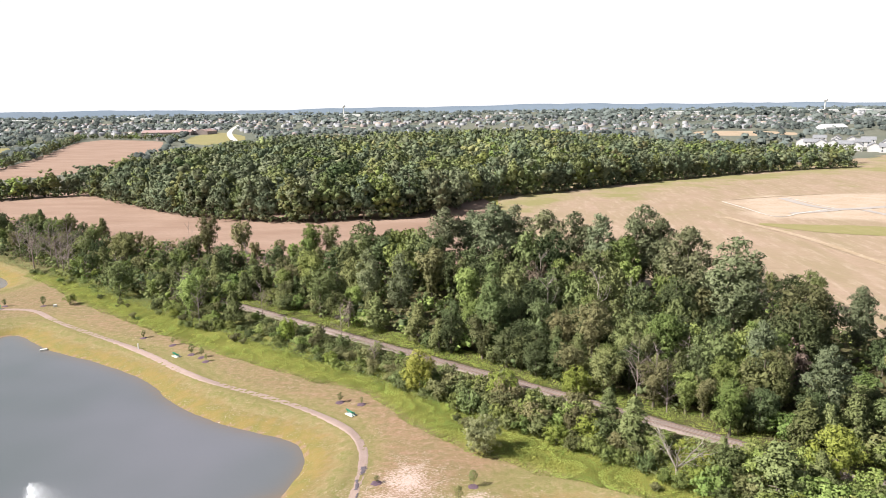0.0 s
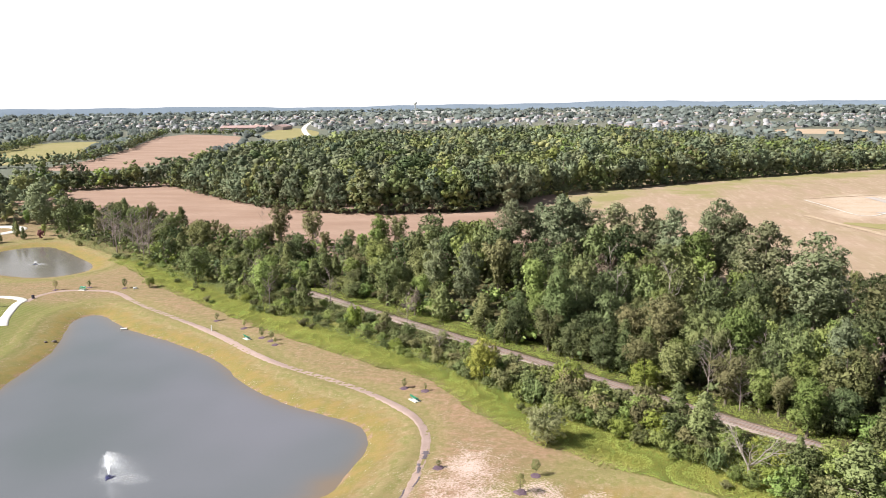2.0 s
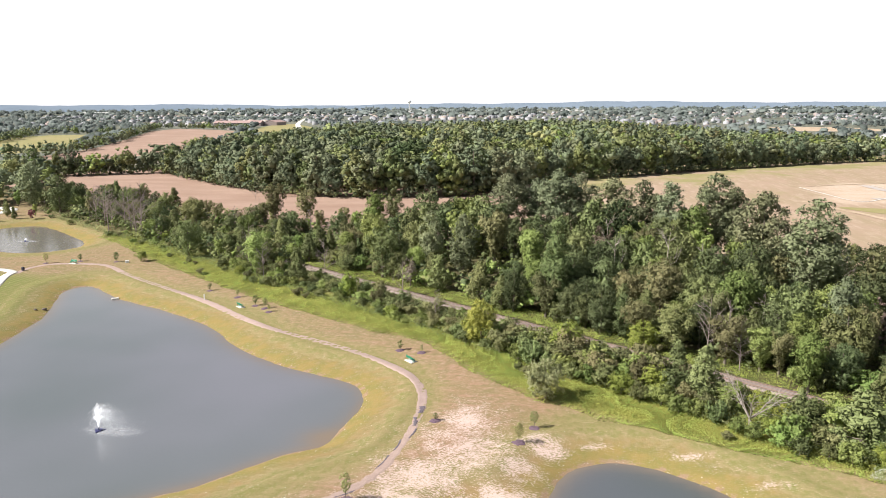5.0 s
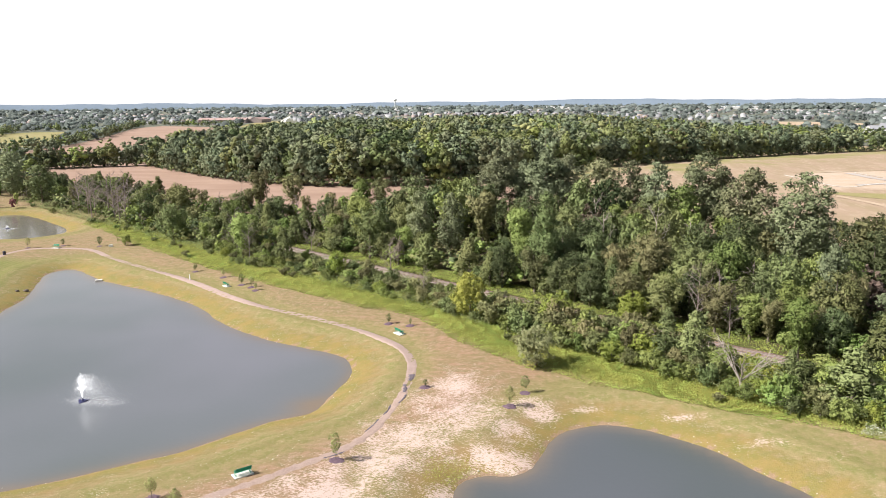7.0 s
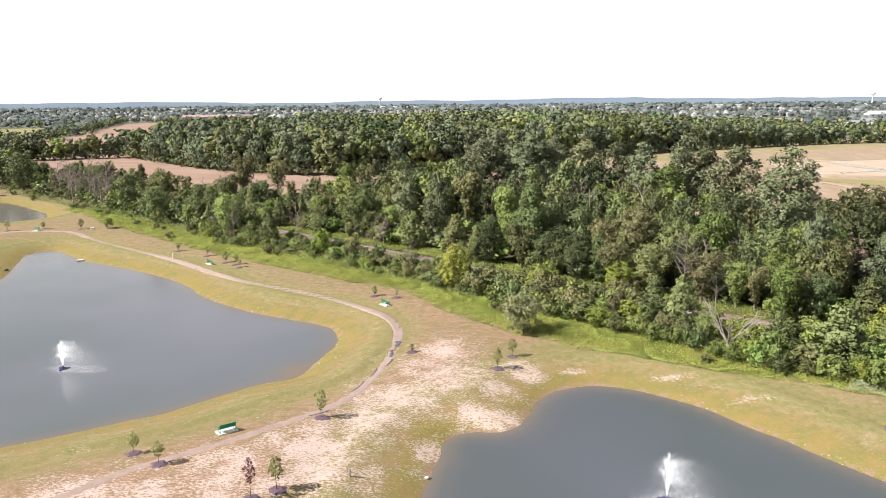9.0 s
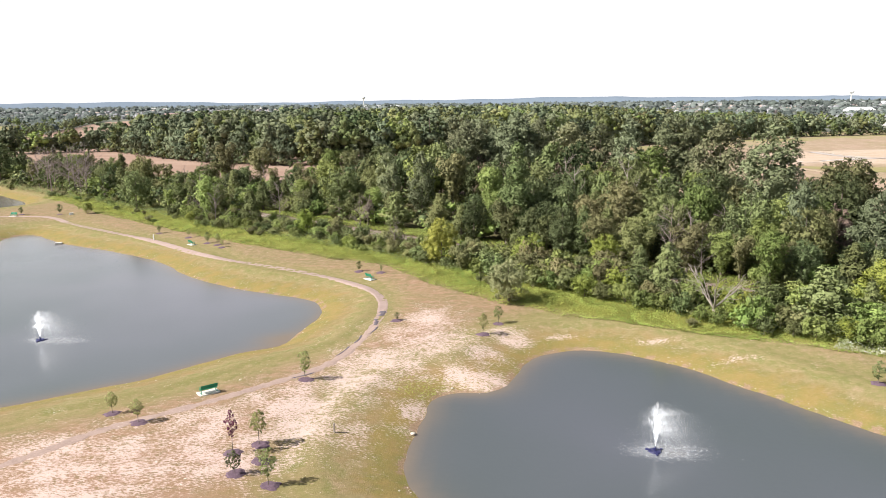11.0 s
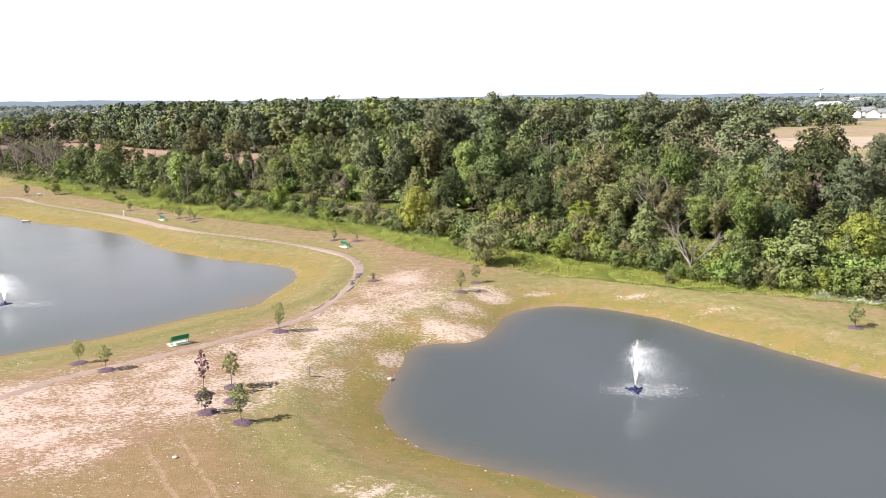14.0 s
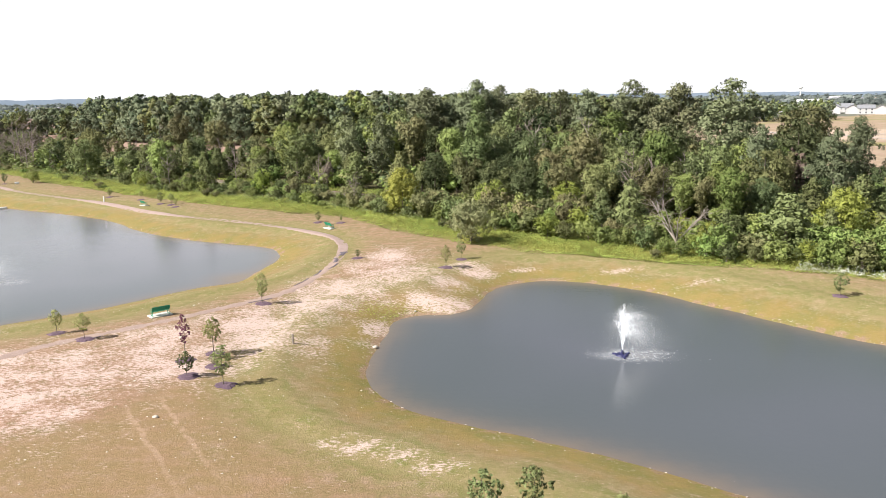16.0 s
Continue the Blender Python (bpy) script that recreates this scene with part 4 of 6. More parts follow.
# ---- the wood along the railway ----
def free_spot(x, y, r, overlap=0.62):
    for a, b, c in taken:
        if (x - a) ** 2 + (y - b) ** 2 < ((r + c) * overlap) ** 2:
            return False
    return True


def fill_wood(count, tries, u_span, v_span, chooser, group, overlap):
    made = 0
    for _ in range(tries):
        if made >= count:
            return
        u, v_ = rng.uniform(*u_span), rng.uniform(*v_span)
        near, far = np.interp(u, NEAR_U, NEAR_V), np.interp(u, FAR_U, FAR_V)
        if not near + 1 < v_ < far:
            continue
        x, y = RAIL_AT + RAIL_U * u + RAIL_V * v_
        pick = chooser(u, v_)
        if pick is None:
            continue
        key, h, w = pick
        kind = KINDS[key]
        r = kind["radius"] * h / kind["height"] * w
        if not free_spot(x, y, r, overlap):
            continue
        plant(kind, x, y, h, None, w, random, group=group)
        taken.append((x, y, r))
        made += 1


def tall_choice(u, v_):
    if v_ < (4.5 if u > -62 else -14):
        return None
    if u < -62:
        h = rng.uniform(5.5, 9.6)
        return rng.choice(["oak_back", "maple_back", "ash_back", "locust_back", "young", "bare", "oak_back", "maple_back"]), h, rng.uniform(0.8, 1.05)
    if v_ < 15:
        return rng.choice(["young", "ash", "maple", "young", "oak", "locust"]), rng.uniform(6, 9.5), rng.uniform(0.95, 1.2)
    x, y = RAIL_AT + RAIL_U * u + RAIL_V * v_
    low = np.interp(x / y, (0.14, 0.18, 0.25, 0.33, 0.43), (1.05, 0.86, 0.75, 0.58, 0.54)) if v_ > 28 or x > 0.43 * y else 1.0
    if v_ < 30:
        return rng.choice(["oak", "maple", "ash", "locust", "young", "rusty"], p=[.32, .32, .20, .09, .05, .02]), rng.uniform(8.5, 13.5) * low, rng.uniform(0.8, 1.1) / low ** 0.5
    if v_ < 50:
        return rng.choice(["oak_back", "maple_back", "ash_back", "locust_back", "rusty"], p=[.34, .32, .22, .10, .02]), rng.uniform(9, 15) * low, rng.uniform(0.8, 1.1)
    return rng.choice(["oak_back", "maple_back", "ash_back", "locust_back"], p=[.36, .30, .20, .14]), rng.uniform(11, 17.5) * low, rng.uniform(0.8, 1.1)


def low_choice(u, v_):
    if -3.6 < v_ < 3.8 and u > -62:
        return None
    if v_ > 9:
        return None
    if u > 55 and -17 < v_ < -3.6:
        return rng.choice(["shrub", "shrub_dark", "young", "shrub_olive", "shrub_yellow"], p=[.26, .26, .26, .12, .10]), rng.uniform(3.5, 6.5), rng.uniform(0.9, 1.15)
    if v_ < -13.5:
        if rng.uniform() > (0.12 if u > 10 else 0.4):
            return None
        return rng.choice(["shrub", "shrub_olive", "shrub_dark"]), rng.uniform(0.8, 2.0), rng.uniform(1.2, 1.8)
    return rng.choice(["shrub", "shrub_dark", "shrub_olive", "shrub_yellow", "shrub", "shrub_dark"], p=[.24, .28, .12, .04, .16, .16]), (rng.uniform(2.6, 5.4) if u > 12 else rng.uniform(1.4, 3.0)) if v_ < 0 else rng.uniform(3, 5.5), rng.uniform(0.85, 1.15)


fill_wood(270, 16000, (-260, 110), (-16, 104), tall_choice, "trees of the railway wood", 0.51)
for row, (off, lo, hi) in enumerate(((0.0, 2.2, 4.0), (3.4, 3.0, 4.9), (6.8, 3.6, 5.2))):
    u = -75.0
    while u < 112:
        start = np.interp(u, (-75, -46, -33, -20, -10, 0, 9, 18, 30, 44, 54, 63, 70, 76, 112), (8, 6, 10.5, 10, 9, 7.5, 5, 5, 8.5, 9.5, 8.5, 7, 4, 2.2, 2))
        v_ = np.interp(u, NEAR_U, NEAR_V) + start + off + rng.uniform(-0.9, 1.4)
        x, y = RAIL_AT + RAIL_U * u + RAIL_V * v_
        key = rng.choice(["shrub", "shrub_dark", "shrub_olive", "shrub_yellow"], p=[.38, .42, .15, .05])
        hgt, wd = rng.uniform(lo, hi) * (1.0 if u > 15 else 0.72) * (1 + 0.3 * float(wobble(np.array([u]), np.array([7.0 * row]), 9.0, 3.0)[0])), rng.uniform(0.95, 1.25)
        rad = KINDS[key]["radius"] * hgt / KINDS[key]["height"] * wd
        if rng.uniform() < (0.62 if u < 20 and row == 0 else 0.85 if row == 2 else 0.92) and v_ < -4.6 and (row < 2 or u > 12 or (u > -35 and rng.uniform() < 0.4)) and free_spot(x, y, rad, 0.27):
            plant(KINDS[key], x, y, hgt, None, wd, random, group="shrubs along the railway")
            taken.append((x, y, rad))
        u += rng.uniform(2.0, 3.4)
fill_wood(235, 20000, (-230, 110), (-24, 9), low_choice, "shrubs along the railway", 0.42)

fill_wood(64, 9000, (8, 112), (4.6, 26), tall_choice, "trees of the railway wood", 0.40)

# ---- tall weeds between the mown grass and the shrubs ----
def weed_patch(name, count, u_span, v_span, low, high, size, leaf_key, label, seed, clumped=True, category="weeds", line=None):
    r = np.random.default_rng(seed)
    u, v_ = r.uniform(*u_span, count), r.uniform(0, 1, count)
    near = (np.interp(u, NEAR_U, NEAR_V) if line is None else line) + 0.9 * wobble(u, u * 0.7, 4.0, seed)
    v_ = near + v_span[0] + v_ ** 1.0 * (v_span[1] - v_span[0])
    p = RAIL_AT + RAIL_U * u[:, None] + RAIL_V * v_[:, None]
    if clumped:
        keep = (wobble(p[:, 0], p[:, 1], 3.0, seed) + 0.6 * wobble(p[:, 0], p[:, 1], 11.0, seed + 1.0)) > r.uniform(-1.3, 0.5, count)
        p = p[keep]
    n = len(p)
    tall = (low + (high - low) * (0.5 + 0.5 * wobble(p[:, 0], p[:, 1], 5.0, seed + 2))) * np.clip((((p - RAIL_AT) @ RAIL_V) - np.interp((p - RAIL_AT) @ RAIL_U, NEAR_U, NEAR_V)) / 2.0 + 0.4, 0.35, 1)
    z = terrain(p) + tall * r.uniform(0.15, 1.0, n)
    c = np.column_stack([p, z])
    v, f = leaf_cards(r, c, np.tile((-0.3, -0.3, 1.5), (n, 1)), size)
    tone = np.repeat(0.5 + 0.4 * wobble(p[:, 0], p[:, 1], 6.0, seed + 3), 3)
    return tagged(new(name, mesh_from(name, v, f, {"tone": tone}, [LEAF[leaf_key]])), label, category, kind="stuff")


weed_patch("weeds", 190000, (-150, 118), (-0.9, 11), 0.3, 1.0, 0.11, "weed", "bright green tall weeds along the wood's edge", 41)
weed_patch("undergrowth", 75000, (-240, 115), (-17, -1.9), 0.4, 1.6, 0.17, "mid", "tangled green undergrowth below the shrubs", 42, line=0.0)
weed_patch("verge_growth", 60000, (-75, 115), (1.9, 8.5), 0.15, 0.8, 0.12, "weed", "rough green growth beyond the rails", 44, line=0.0)
weed_patch("wildflowers", 2600, (89, 120), (0.0, 1.9), 0.5, 1.1, 0.07, "flower", "white wildflowers in the tall weeds", 43, False, "flowers")

# ---- the far wood behind the brown field ----
WOOD_FRONT = [(-330, 400), (-310, 408), (-276, 427), (-259, 440), (-235, 421), (-181, 367), (-149, 347), (-118, 331), (-94, 331), (-60, 338), (-45, 345), (-28, 385), (-8, 421), (21, 439), (74, 483), (116, 517), (188, 567), (269, 600)]
WOOD_RING = WOOD_FRONT + [(285, 640), (240, 690), (177, 770), (117, 860), (4, 960), (-117, 900), (-167, 850), (-250, 820), (-306, 740), (-292, 660), (-276, 590), (-268, 520), (-266, 470), (-272, 435)]


# ---- the dry field before the wood ----
def dry_field_material():
    m, nt = material("field_dry_stubble")
    at = node(nt, "ShaderNodeTexCoord").outputs["Object"]

    def noise_(scale, stretch=(1, 1, 1), detail=5.0):
        vec = node(nt, "ShaderNodeMapping", {"Vector": at, "Scale": stretch}).outputs[0]
        return node(nt, "ShaderNodeTexNoise", {"Vector": vec, "Scale": scale, "Detail": detail, "Roughness": 0.65}).outputs["Fac"]

    def span(value, a, b, lo=0.0, hi=1.0):
        return node(nt, "ShaderNodeMapRange", {"Value": value, "From Min": a, "From Max": b, "To Min": lo, "To Max": hi}).outputs[0]

    def added(key, spread):
        fac = node(nt, "ShaderNodeAttribute", attribute_name=key).outputs["Fac"]
        return node(nt, "ShaderNodeMath", {0: fac, 1: span(patch, 0.3, 0.7, -spread, spread)}, operation="ADD").outputs[0]

    patch, drift, fine = noise_(0.035), noise_(0.05, (1.9, 0.45, 1.0)), noise_(0.7)
    col = ramp_mix(nt, span(drift, 0.36, 0.64), rgb((0.399, 0.290, 0.218)), rgb((0.331, 0.258, 0.168)))
    col = ramp_mix(nt, span(noise_(0.22, (2.0, 0.35, 1.0)), 0.5, 0.7, 0, 0.6), col, rgb((0.513, 0.402, 0.314)))
    col = ramp_mix(nt, span(noise_(0.12, (0.5, 2.0, 1.0)), 0.54, 0.7, 0, 0.5), col, rgb((0.308, 0.218, 0.162)))
    col = ramp_mix(nt, span(added("green", 0.7), 0.35, 0.85, 0, 0.9), col, ramp_mix(nt, span(patch, 0.35, 0.6), rgb((0.342, 0.301, 0.158)), rgb((0.271, 0.255, 0.106))))
    col = ramp_mix(nt, span(added("bare", 0.35), 0.35, 0.75, 0, 0.9), col, ramp_mix(nt, span(noise_(0.1), 0.35, 0.65), rgb((0.502, 0.385, 0.288)), rgb((0.570, 0.460, 0.372))))
    col = ramp_mix(nt, span(fine, 0.4, 0.7, 0, 0.3), col, rgb((0.268, 0.207, 0.132)))
    bump = node(nt, "ShaderNodeBump", {"Height": fine, "Strength": 0.3, "Distance": 0.1})
    sh = node(nt, "ShaderNodeBsdfPrincipled", {"Base Color": col, "Roughness": 0.95, "Specular IOR Level": 0.15, "Normal": bump.outputs[0]})
    node(nt, "ShaderNodeOutputMaterial", {0: sh.outputs[0]})
    return m


DRY_RING = [(-4, 215), (30, 215), (70, 190), (110, 140), (170, 50), (420, 60), (900, 500), (700, 900), (420, 800), (330, 690), (240, 640), (120, 560), (20, 480), (-4, 440)]
GRADED_RING = [(112, 330), (118, 400), (150, 422), (230, 440), (420, 420), (420, 260), (230, 260), (170, 330), (128, 338)]
xs, ys = np.arange(-4, 904, 8.0), np.arange(48, 904, 8.0)
X, Y = np.meshgrid(xs, ys)
p = np.stack([X.ravel(), Y.ravel()], axis=1)
k = np.arange(len(p)).reshape(X.shape)
q = np.stack([k[:-1, :-1].ravel(), k[:-1, 1:].ravel(), k[1:, 1:].ravel(), k[1:, :-1].ravel()], axis=1)
keep = inside(p, DRY_RING)[q].any(axis=1)
from_wood = line_distance(p, WOOD_FRONT[10:] + [(330, 640), (420, 700)])
from_site = line_distance(p, GRADED_RING, True) * np.where(inside(p, GRADED_RING), 1, -1)
tagged(new("field_tan", mesh_from("field_tan", np.column_stack([p, np.full(len(p), 3.07)]), q[keep], {"green": 0.75 * np.exp(-((from_wood - 20) / 26) ** 2), "bare": np.clip(0.5 + from_site / 24, 0, 1)}, [dry_field_material()])), "dry tan stubble field, greenish along the wood and bare at the building site", "field", kind="structure")

KINDS["wood_oak"] = tree_kind("forest_tree", "wood", 51, 18.0, 7.4, -0.5, 15, 1800, 0.50, "round", "dark green tree at the front of the far wood", core=ICO1, rough=0.18)
KINDS["wood_maple"] = tree_kind("forest_tree", "mid", 52, 17.0, 6.4, -0.5, 14, 1800, 0.50, "round", "green tree at the front of the far wood", core=ICO1, rough=0.18)
KINDS["wood_grey"] = tree_kind("forest_tree", "grey", 53, 20.0, 7.5, 1.0, 26, 2300, 0.42, "round", "big pale grey-green tree in the far wood", core=ICO1, rough=0.25)
front = smooth_line(WOOD_FRONT, 2)
step_len = np.r_[0, np.cumsum(np.hypot(*np.diff(front, axis=0).T))]
wr = np.random.default_rng(52)
s_at = 2.0
while s_at < step_len[-1]:
    x, y = np.interp(s_at, step_len, front[:, 0]), np.interp(s_at, step_len, front[:, 1])
    plant(KINDS["wood_oak" if wr.uniform() < 0.62 else "wood_maple"], x + wr.uniform(-1.5, 1.5), y + wr.uniform(0, 4), wr.uniform(15, 24) * (0.68 if x < -250 else 1) * np.interp(x, (40, 170), (1.0, 0.74)), None, wr.uniform(0.8, 1.05), random, group="front trees of the far wood", z=3.0)
    s_at += wr.uniform(4.5, 8.0) if x < -150 else wr.uniform(6.0, 9.5)
for x, y, h in ((-32, 352, 22), (-40, 362, 20), (-24, 372, 21)):
    plant(KINDS["wood_grey"], x, y, h, None, 1.0, random, group="front trees of the far wood", z=3.0)


def wood_stuff(name, points, heights, templates, leaf_keys, label, seed, base=3.0, category="woodland"):
    """Many far trees in one mesh, from a few crowns that are turned, scaled and toned apart; leaf_keys: kinds of leaves, and their shares."""
    r = np.random.default_rng(seed)
    keys = list(leaf_keys)
    share = np.array([leaf_keys[k_] for k_ in keys], float)
    vs, fs, ns, tones, kinds_, k = [], [], [], [], [], 0
    for (x, y), h in zip(points, heights):
        tv, tf, tn, th = templates[r.integers(len(templates))]
        a = r.uniform(0, 6.28)
        s = h / th
        w = s * r.uniform(0.9, 1.5)
        ca, sa = math.cos(a) * w, math.sin(a) * w
        vs.append(np.stack([tv[:, 0] * ca - tv[:, 1] * sa + x, tv[:, 0] * sa + tv[:, 1] * ca + y, tv[:, 2] * s + base], axis=1))
        ns.append(np.stack([tn[:, 0] * ca / w - tn[:, 1] * sa / w, tn[:, 0] * sa / w + tn[:, 1] * ca / w, tn[:, 2]], axis=1))
        fs.append(tf + k)
        tones.append(np.full(len(tv), r.uniform(0, 1)))
        kinds_.append(np.full(len(tf), r.choice(len(keys), p=share / share.sum())))
        k += len(tv)
    me = mesh_from(name, np.vstack(vs), np.vstack(fs), {"tone": np.concatenate(tones)}, [LEAF[k_] for k_ in keys], mat_index=np.concatenate(kinds_), normals=np.vstack(ns))
    return tagged(new(name, me), label, category, kind="stuff")


MIXED = {"wood": 6, "dark": 1.5, "mid": 3, "grey": 0.5, "olive": 0.4, "bright": 0.6}
UNDER = {"mid": 5, "dark": 3, "bright": 2, "olive": 1}
# leaves with haze in their base colour, for the far country
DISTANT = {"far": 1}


def templates_of(seed, count, height, radius, clumps, leaves, leaf, low=0.1, core=ICO1, fill=0.72, rough=0.15):
    out = []
    for i in range(count):
        r = np.random.default_rng(seed + i)
        (v, f, n), _ = crown_arrays(r, radius * r.uniform(0.85, 1.15), height * low, height, clumps, leaves, leaf, "round", core, fill, rough)
        out.append((v, f, n, height))
    return out


def scatter(ring, spacing, seed, tries=40000, reject=None, limit=100000):
    """Points at least so far apart inside a ring."""
    r = np.random.default_rng(seed)
    ring = np.asarray(ring, float)
    lo, hi = ring.min(0), ring.max(0)
    cells, out = {}, []
    cand = r.uniform(lo, hi, (tries, 2))
    cand = cand[inside(cand, ring)]
    if reject is not None:
        cand = cand[~reject(cand)]
    for p in cand:
        c = (int(p[0] // spacing), int(p[1] // spacing))
        if any((p[0] - o[0]) ** 2 + (p[1] - o[1]) ** 2 < spacing ** 2 for i in (-1, 0, 1) for j in (-1, 0, 1) for o in cells.get((c[0] + i, c[1] + j), ())):
            continue
        cells.setdefault(c, []).append(p)
        out.append(p)
        if len(out) >= limit:
            break
    return np.array(out)


near_t = templates_of(60, 7, 18.0, 7.4, 11, 950, 0.52, 0.08)
far_t = templates_of(70, 6, 18.0, 8.0, 9, 110, 0.85, 0.30)
pts = scatter(WOOD_RING, 12.2, 61)
low_end = np.interp(pts[:, 0], (40, 170), (1.0, 0.72)) * np.interp(pts[:, 0], (-285, -235), (0.74, 1.0))
hs = np.random.default_rng(62).uniform(17.0, 24.5, len(pts)) + 2.0 * wobble(pts[:, 0], pts[:, 1], 34.0, 1.0)
hs = hs * low_end
closer = pts[:, 1] < 560
wood_stuff("woodland_near", pts[closer], hs[closer], near_t, MIXED, "dense dark green broadleaf wood behind the field", 63)
wood_stuff("woodland_back", pts[~closer], hs[~closer], far_t, MIXED, "dense dark green broadleaf wood behind the field", 64)

# low growth under the trees of the railway wood
floor_t = templates_of(160, 5, 4.0, 2.6, 4, 70, 0.28, fill=0.5, rough=0.4)
fr = np.random.default_rng(161)
fu, fv = fr.uniform(-270, 120, 5200), fr.uniform(-14, 104, 5200)
ok = (fv < np.interp(fu, FAR_U, FAR_V)) & (fv > np.where(fu < -62, np.interp(fu, NEAR_U, NEAR_V) + 7, 5.5))
fp = RAIL_AT + RAIL_U * fu[ok, None] + RAIL_V * fv[ok, None]
cells, low_pts = set(), []
for p_ in fp:
    c_ = (int(p_[0] // 4.3), int(p_[1] // 4.3))
    if c_ not in cells:
        cells.add(c_)
        low_pts.append(p_)
wood_stuff("understory", low_pts, fr.uniform(2.5, 5.5, len(low_pts)), floor_t, UNDER, "dense green understory below the trees", 162, 2.4, "understory")

foot = []
s_at = 1.0
while s_at < step_len[-1]:
    foot.append((np.interp(s_at, step_len, front[:, 0]) + fr.normal() * 1.2, np.interp(s_at, step_len, front[:, 1]) - 2.0 + fr.normal() * 1.5))
    s_at += fr.uniform(2.6, 4.6)
wood_stuff("wood_edge", foot, fr.uniform(3.5, 8.0, len(foot)), floor_t, {"wood": 3, "mid": 2, "dark": 2}, "low shrubs along the foot of the far wood", 164, 2.6, "shrubs")

LEFT_RING = [(-360, 330), (-380, 400), (-335, 425), (-315, 405), (-274, 352), (-243, 318), (-238, 292), (-300, 255), (-350, 280)]
lp = scatter(LEFT_RING, 12.0, 66)
wood_stuff("woodland_left", lp, np.random.default_rng(67).uniform(9, 16, len(lp)), near_t, MIXED, "dark green trees beside the brown field", 68)

# hedgerows between the far fields
hedge_lines = [[(-420, 372), (-340, 392), (-285, 430)], [(-440, 560), (-455, 630), (-500, 745), (-735, 1250)], [(-560, 530), (-480, 560), (-440, 560)], [(-600, 640), (-700, 860), (-800, 1010), (-720, 1010), (-640, 1010)], [(-735, 1250), (-560, 1190), (-500, 1110)], [(-330, 300), (-270, 300), (-245, 290)]]
hp = []
hedge_t = templates_of(75, 5, 18.0, 8.6, 8, 120, 0.8, 0.03)
hr = np.random.default_rng(65)
for line in hedge_lines:
    p = smooth_line(line, 2)
    L_ = np.r_[0, np.cumsum(np.hypot(*np.diff(p, axis=0).T))]
    for s_ in np.arange(0, L_[-1], 5.5):
        hp.append((np.interp(s_, L_, p[:, 0]) + hr.normal() * 4, np.interp(s_, L_, p[:, 1]) + hr.normal() * 4))
wood_stuff("hedgerow", hp, hr.uniform(7.5, 13, len(hp)), hedge_t, MIXED, "rows of green trees between far fields", 66, category="hedge")

# ---- far country: woods, town, horizon ----
# far crowns' normals lean up and sunward, flattening their shading like haze
lump = []
for i in range(5):
    r = np.random.default_rng(80 + i)
    (v, f, n), _ = crown_arrays(r, 7.0, 0.5, 9.5, 2, 8, 1.3, "round", ICO1, 1.0, jag=0.12)
    lump.append((v, f, unit(0.6 * n + np.array((-0.2, -0.2, 0.6))), 10.0))
flat_lump = []
for i in range(5):
    r = np.random.default_rng(180 + i)
    (v, f, n), _ = crown_arrays(r, 7.0, 0.5, 8.5, 2, 6, 1.6, "round", ICO1, 1.1, jag=0.12)
    flat_lump.append((v, f, unit(0.5 * n + np.array((-0.2, -0.2, 0.7))), 10.0))


def open_land(p):
    fields = [[(-440, 540), (-453, 625), (-492, 736), (-740, 1250), (-545, 1170), (-490, 1040), (-400, 830), (-350, 620)], [(-560, 540), (-670, 735), (-780, 950), (-654, 1010), (-545, 790), (-470, 610)], [(-574, 1341), (-610, 1580), (-400, 1230), (-390, 1000), (-490, 1080)], [(-345, 340), (0, 200), (0, 500), (-345, 520)],
              [(-10, 200), (170, 40), (700, 40), (1100, 600), (700, 930), (330, 720), (100, 560)], [(270, 1140), (330, 1340), (440, 1320), (470, 1200), (420, 1110)], [(286, 640), (345, 600), (620, 540), (760, 800), (470, 990), (360, 965), (315, 880)]]
    bad = np.zeros(len(p), bool)
    for ring in fields:
        bad |= inside(p, ring)
    bad |= inside(p, WOOD_RING)
    bad |= line_distance(p, [(-386, 1077), (-596, 1600), (-760, 2100)]) < 12
    return bad


def thinned(p):
    dense = wobble(p[:, 0], p[:, 1], 130.0, 4.0) + 0.7 * wobble(p[:, 0], p[:, 1], 45.0, 7.0)
    town = np.exp(-((p[:, 0] + 150) / 520) ** 2 - ((p[:, 1] - 1800) / 480) ** 2)
    return open_land(p) | (dense < -0.12 + 0.75 * town)


pts = scatter([(-1500, 640), (1500, 640), (2100, 2000), (-2100, 2000)], 18.0, 81, 36000, thinned)
wood_stuff("far_woods", pts, np.random.default_rng(82).uniform(7, 14, len(pts)), lump, DISTANT, "scattered far green woods and gardens, tinted with haze", 83)
pts = scatter([(-2300, 2000), (2300, 2000), (3800, 4250), (-3800, 4250)], 54.0, 84, 16000, lambda p: wobble(p[:, 0], p[:, 1], 260.0, 2.0) < -0.25)
wood_stuff("horizon_woods", pts, np.random.default_rng(85).uniform(14, 24, len(pts)), flat_lump, DISTANT, "far green woods towards the horizon, tinted with bluish haze", 86)

# horizon hills: the blue of distant haze is put into their base colour
m, nt = material("far_ridge_haze")
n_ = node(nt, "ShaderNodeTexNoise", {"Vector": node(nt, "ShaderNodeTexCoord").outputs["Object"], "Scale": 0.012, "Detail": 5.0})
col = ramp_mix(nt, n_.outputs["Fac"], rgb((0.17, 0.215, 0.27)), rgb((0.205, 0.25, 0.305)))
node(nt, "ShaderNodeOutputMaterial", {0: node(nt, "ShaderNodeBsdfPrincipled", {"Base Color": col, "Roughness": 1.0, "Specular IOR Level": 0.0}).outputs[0]})
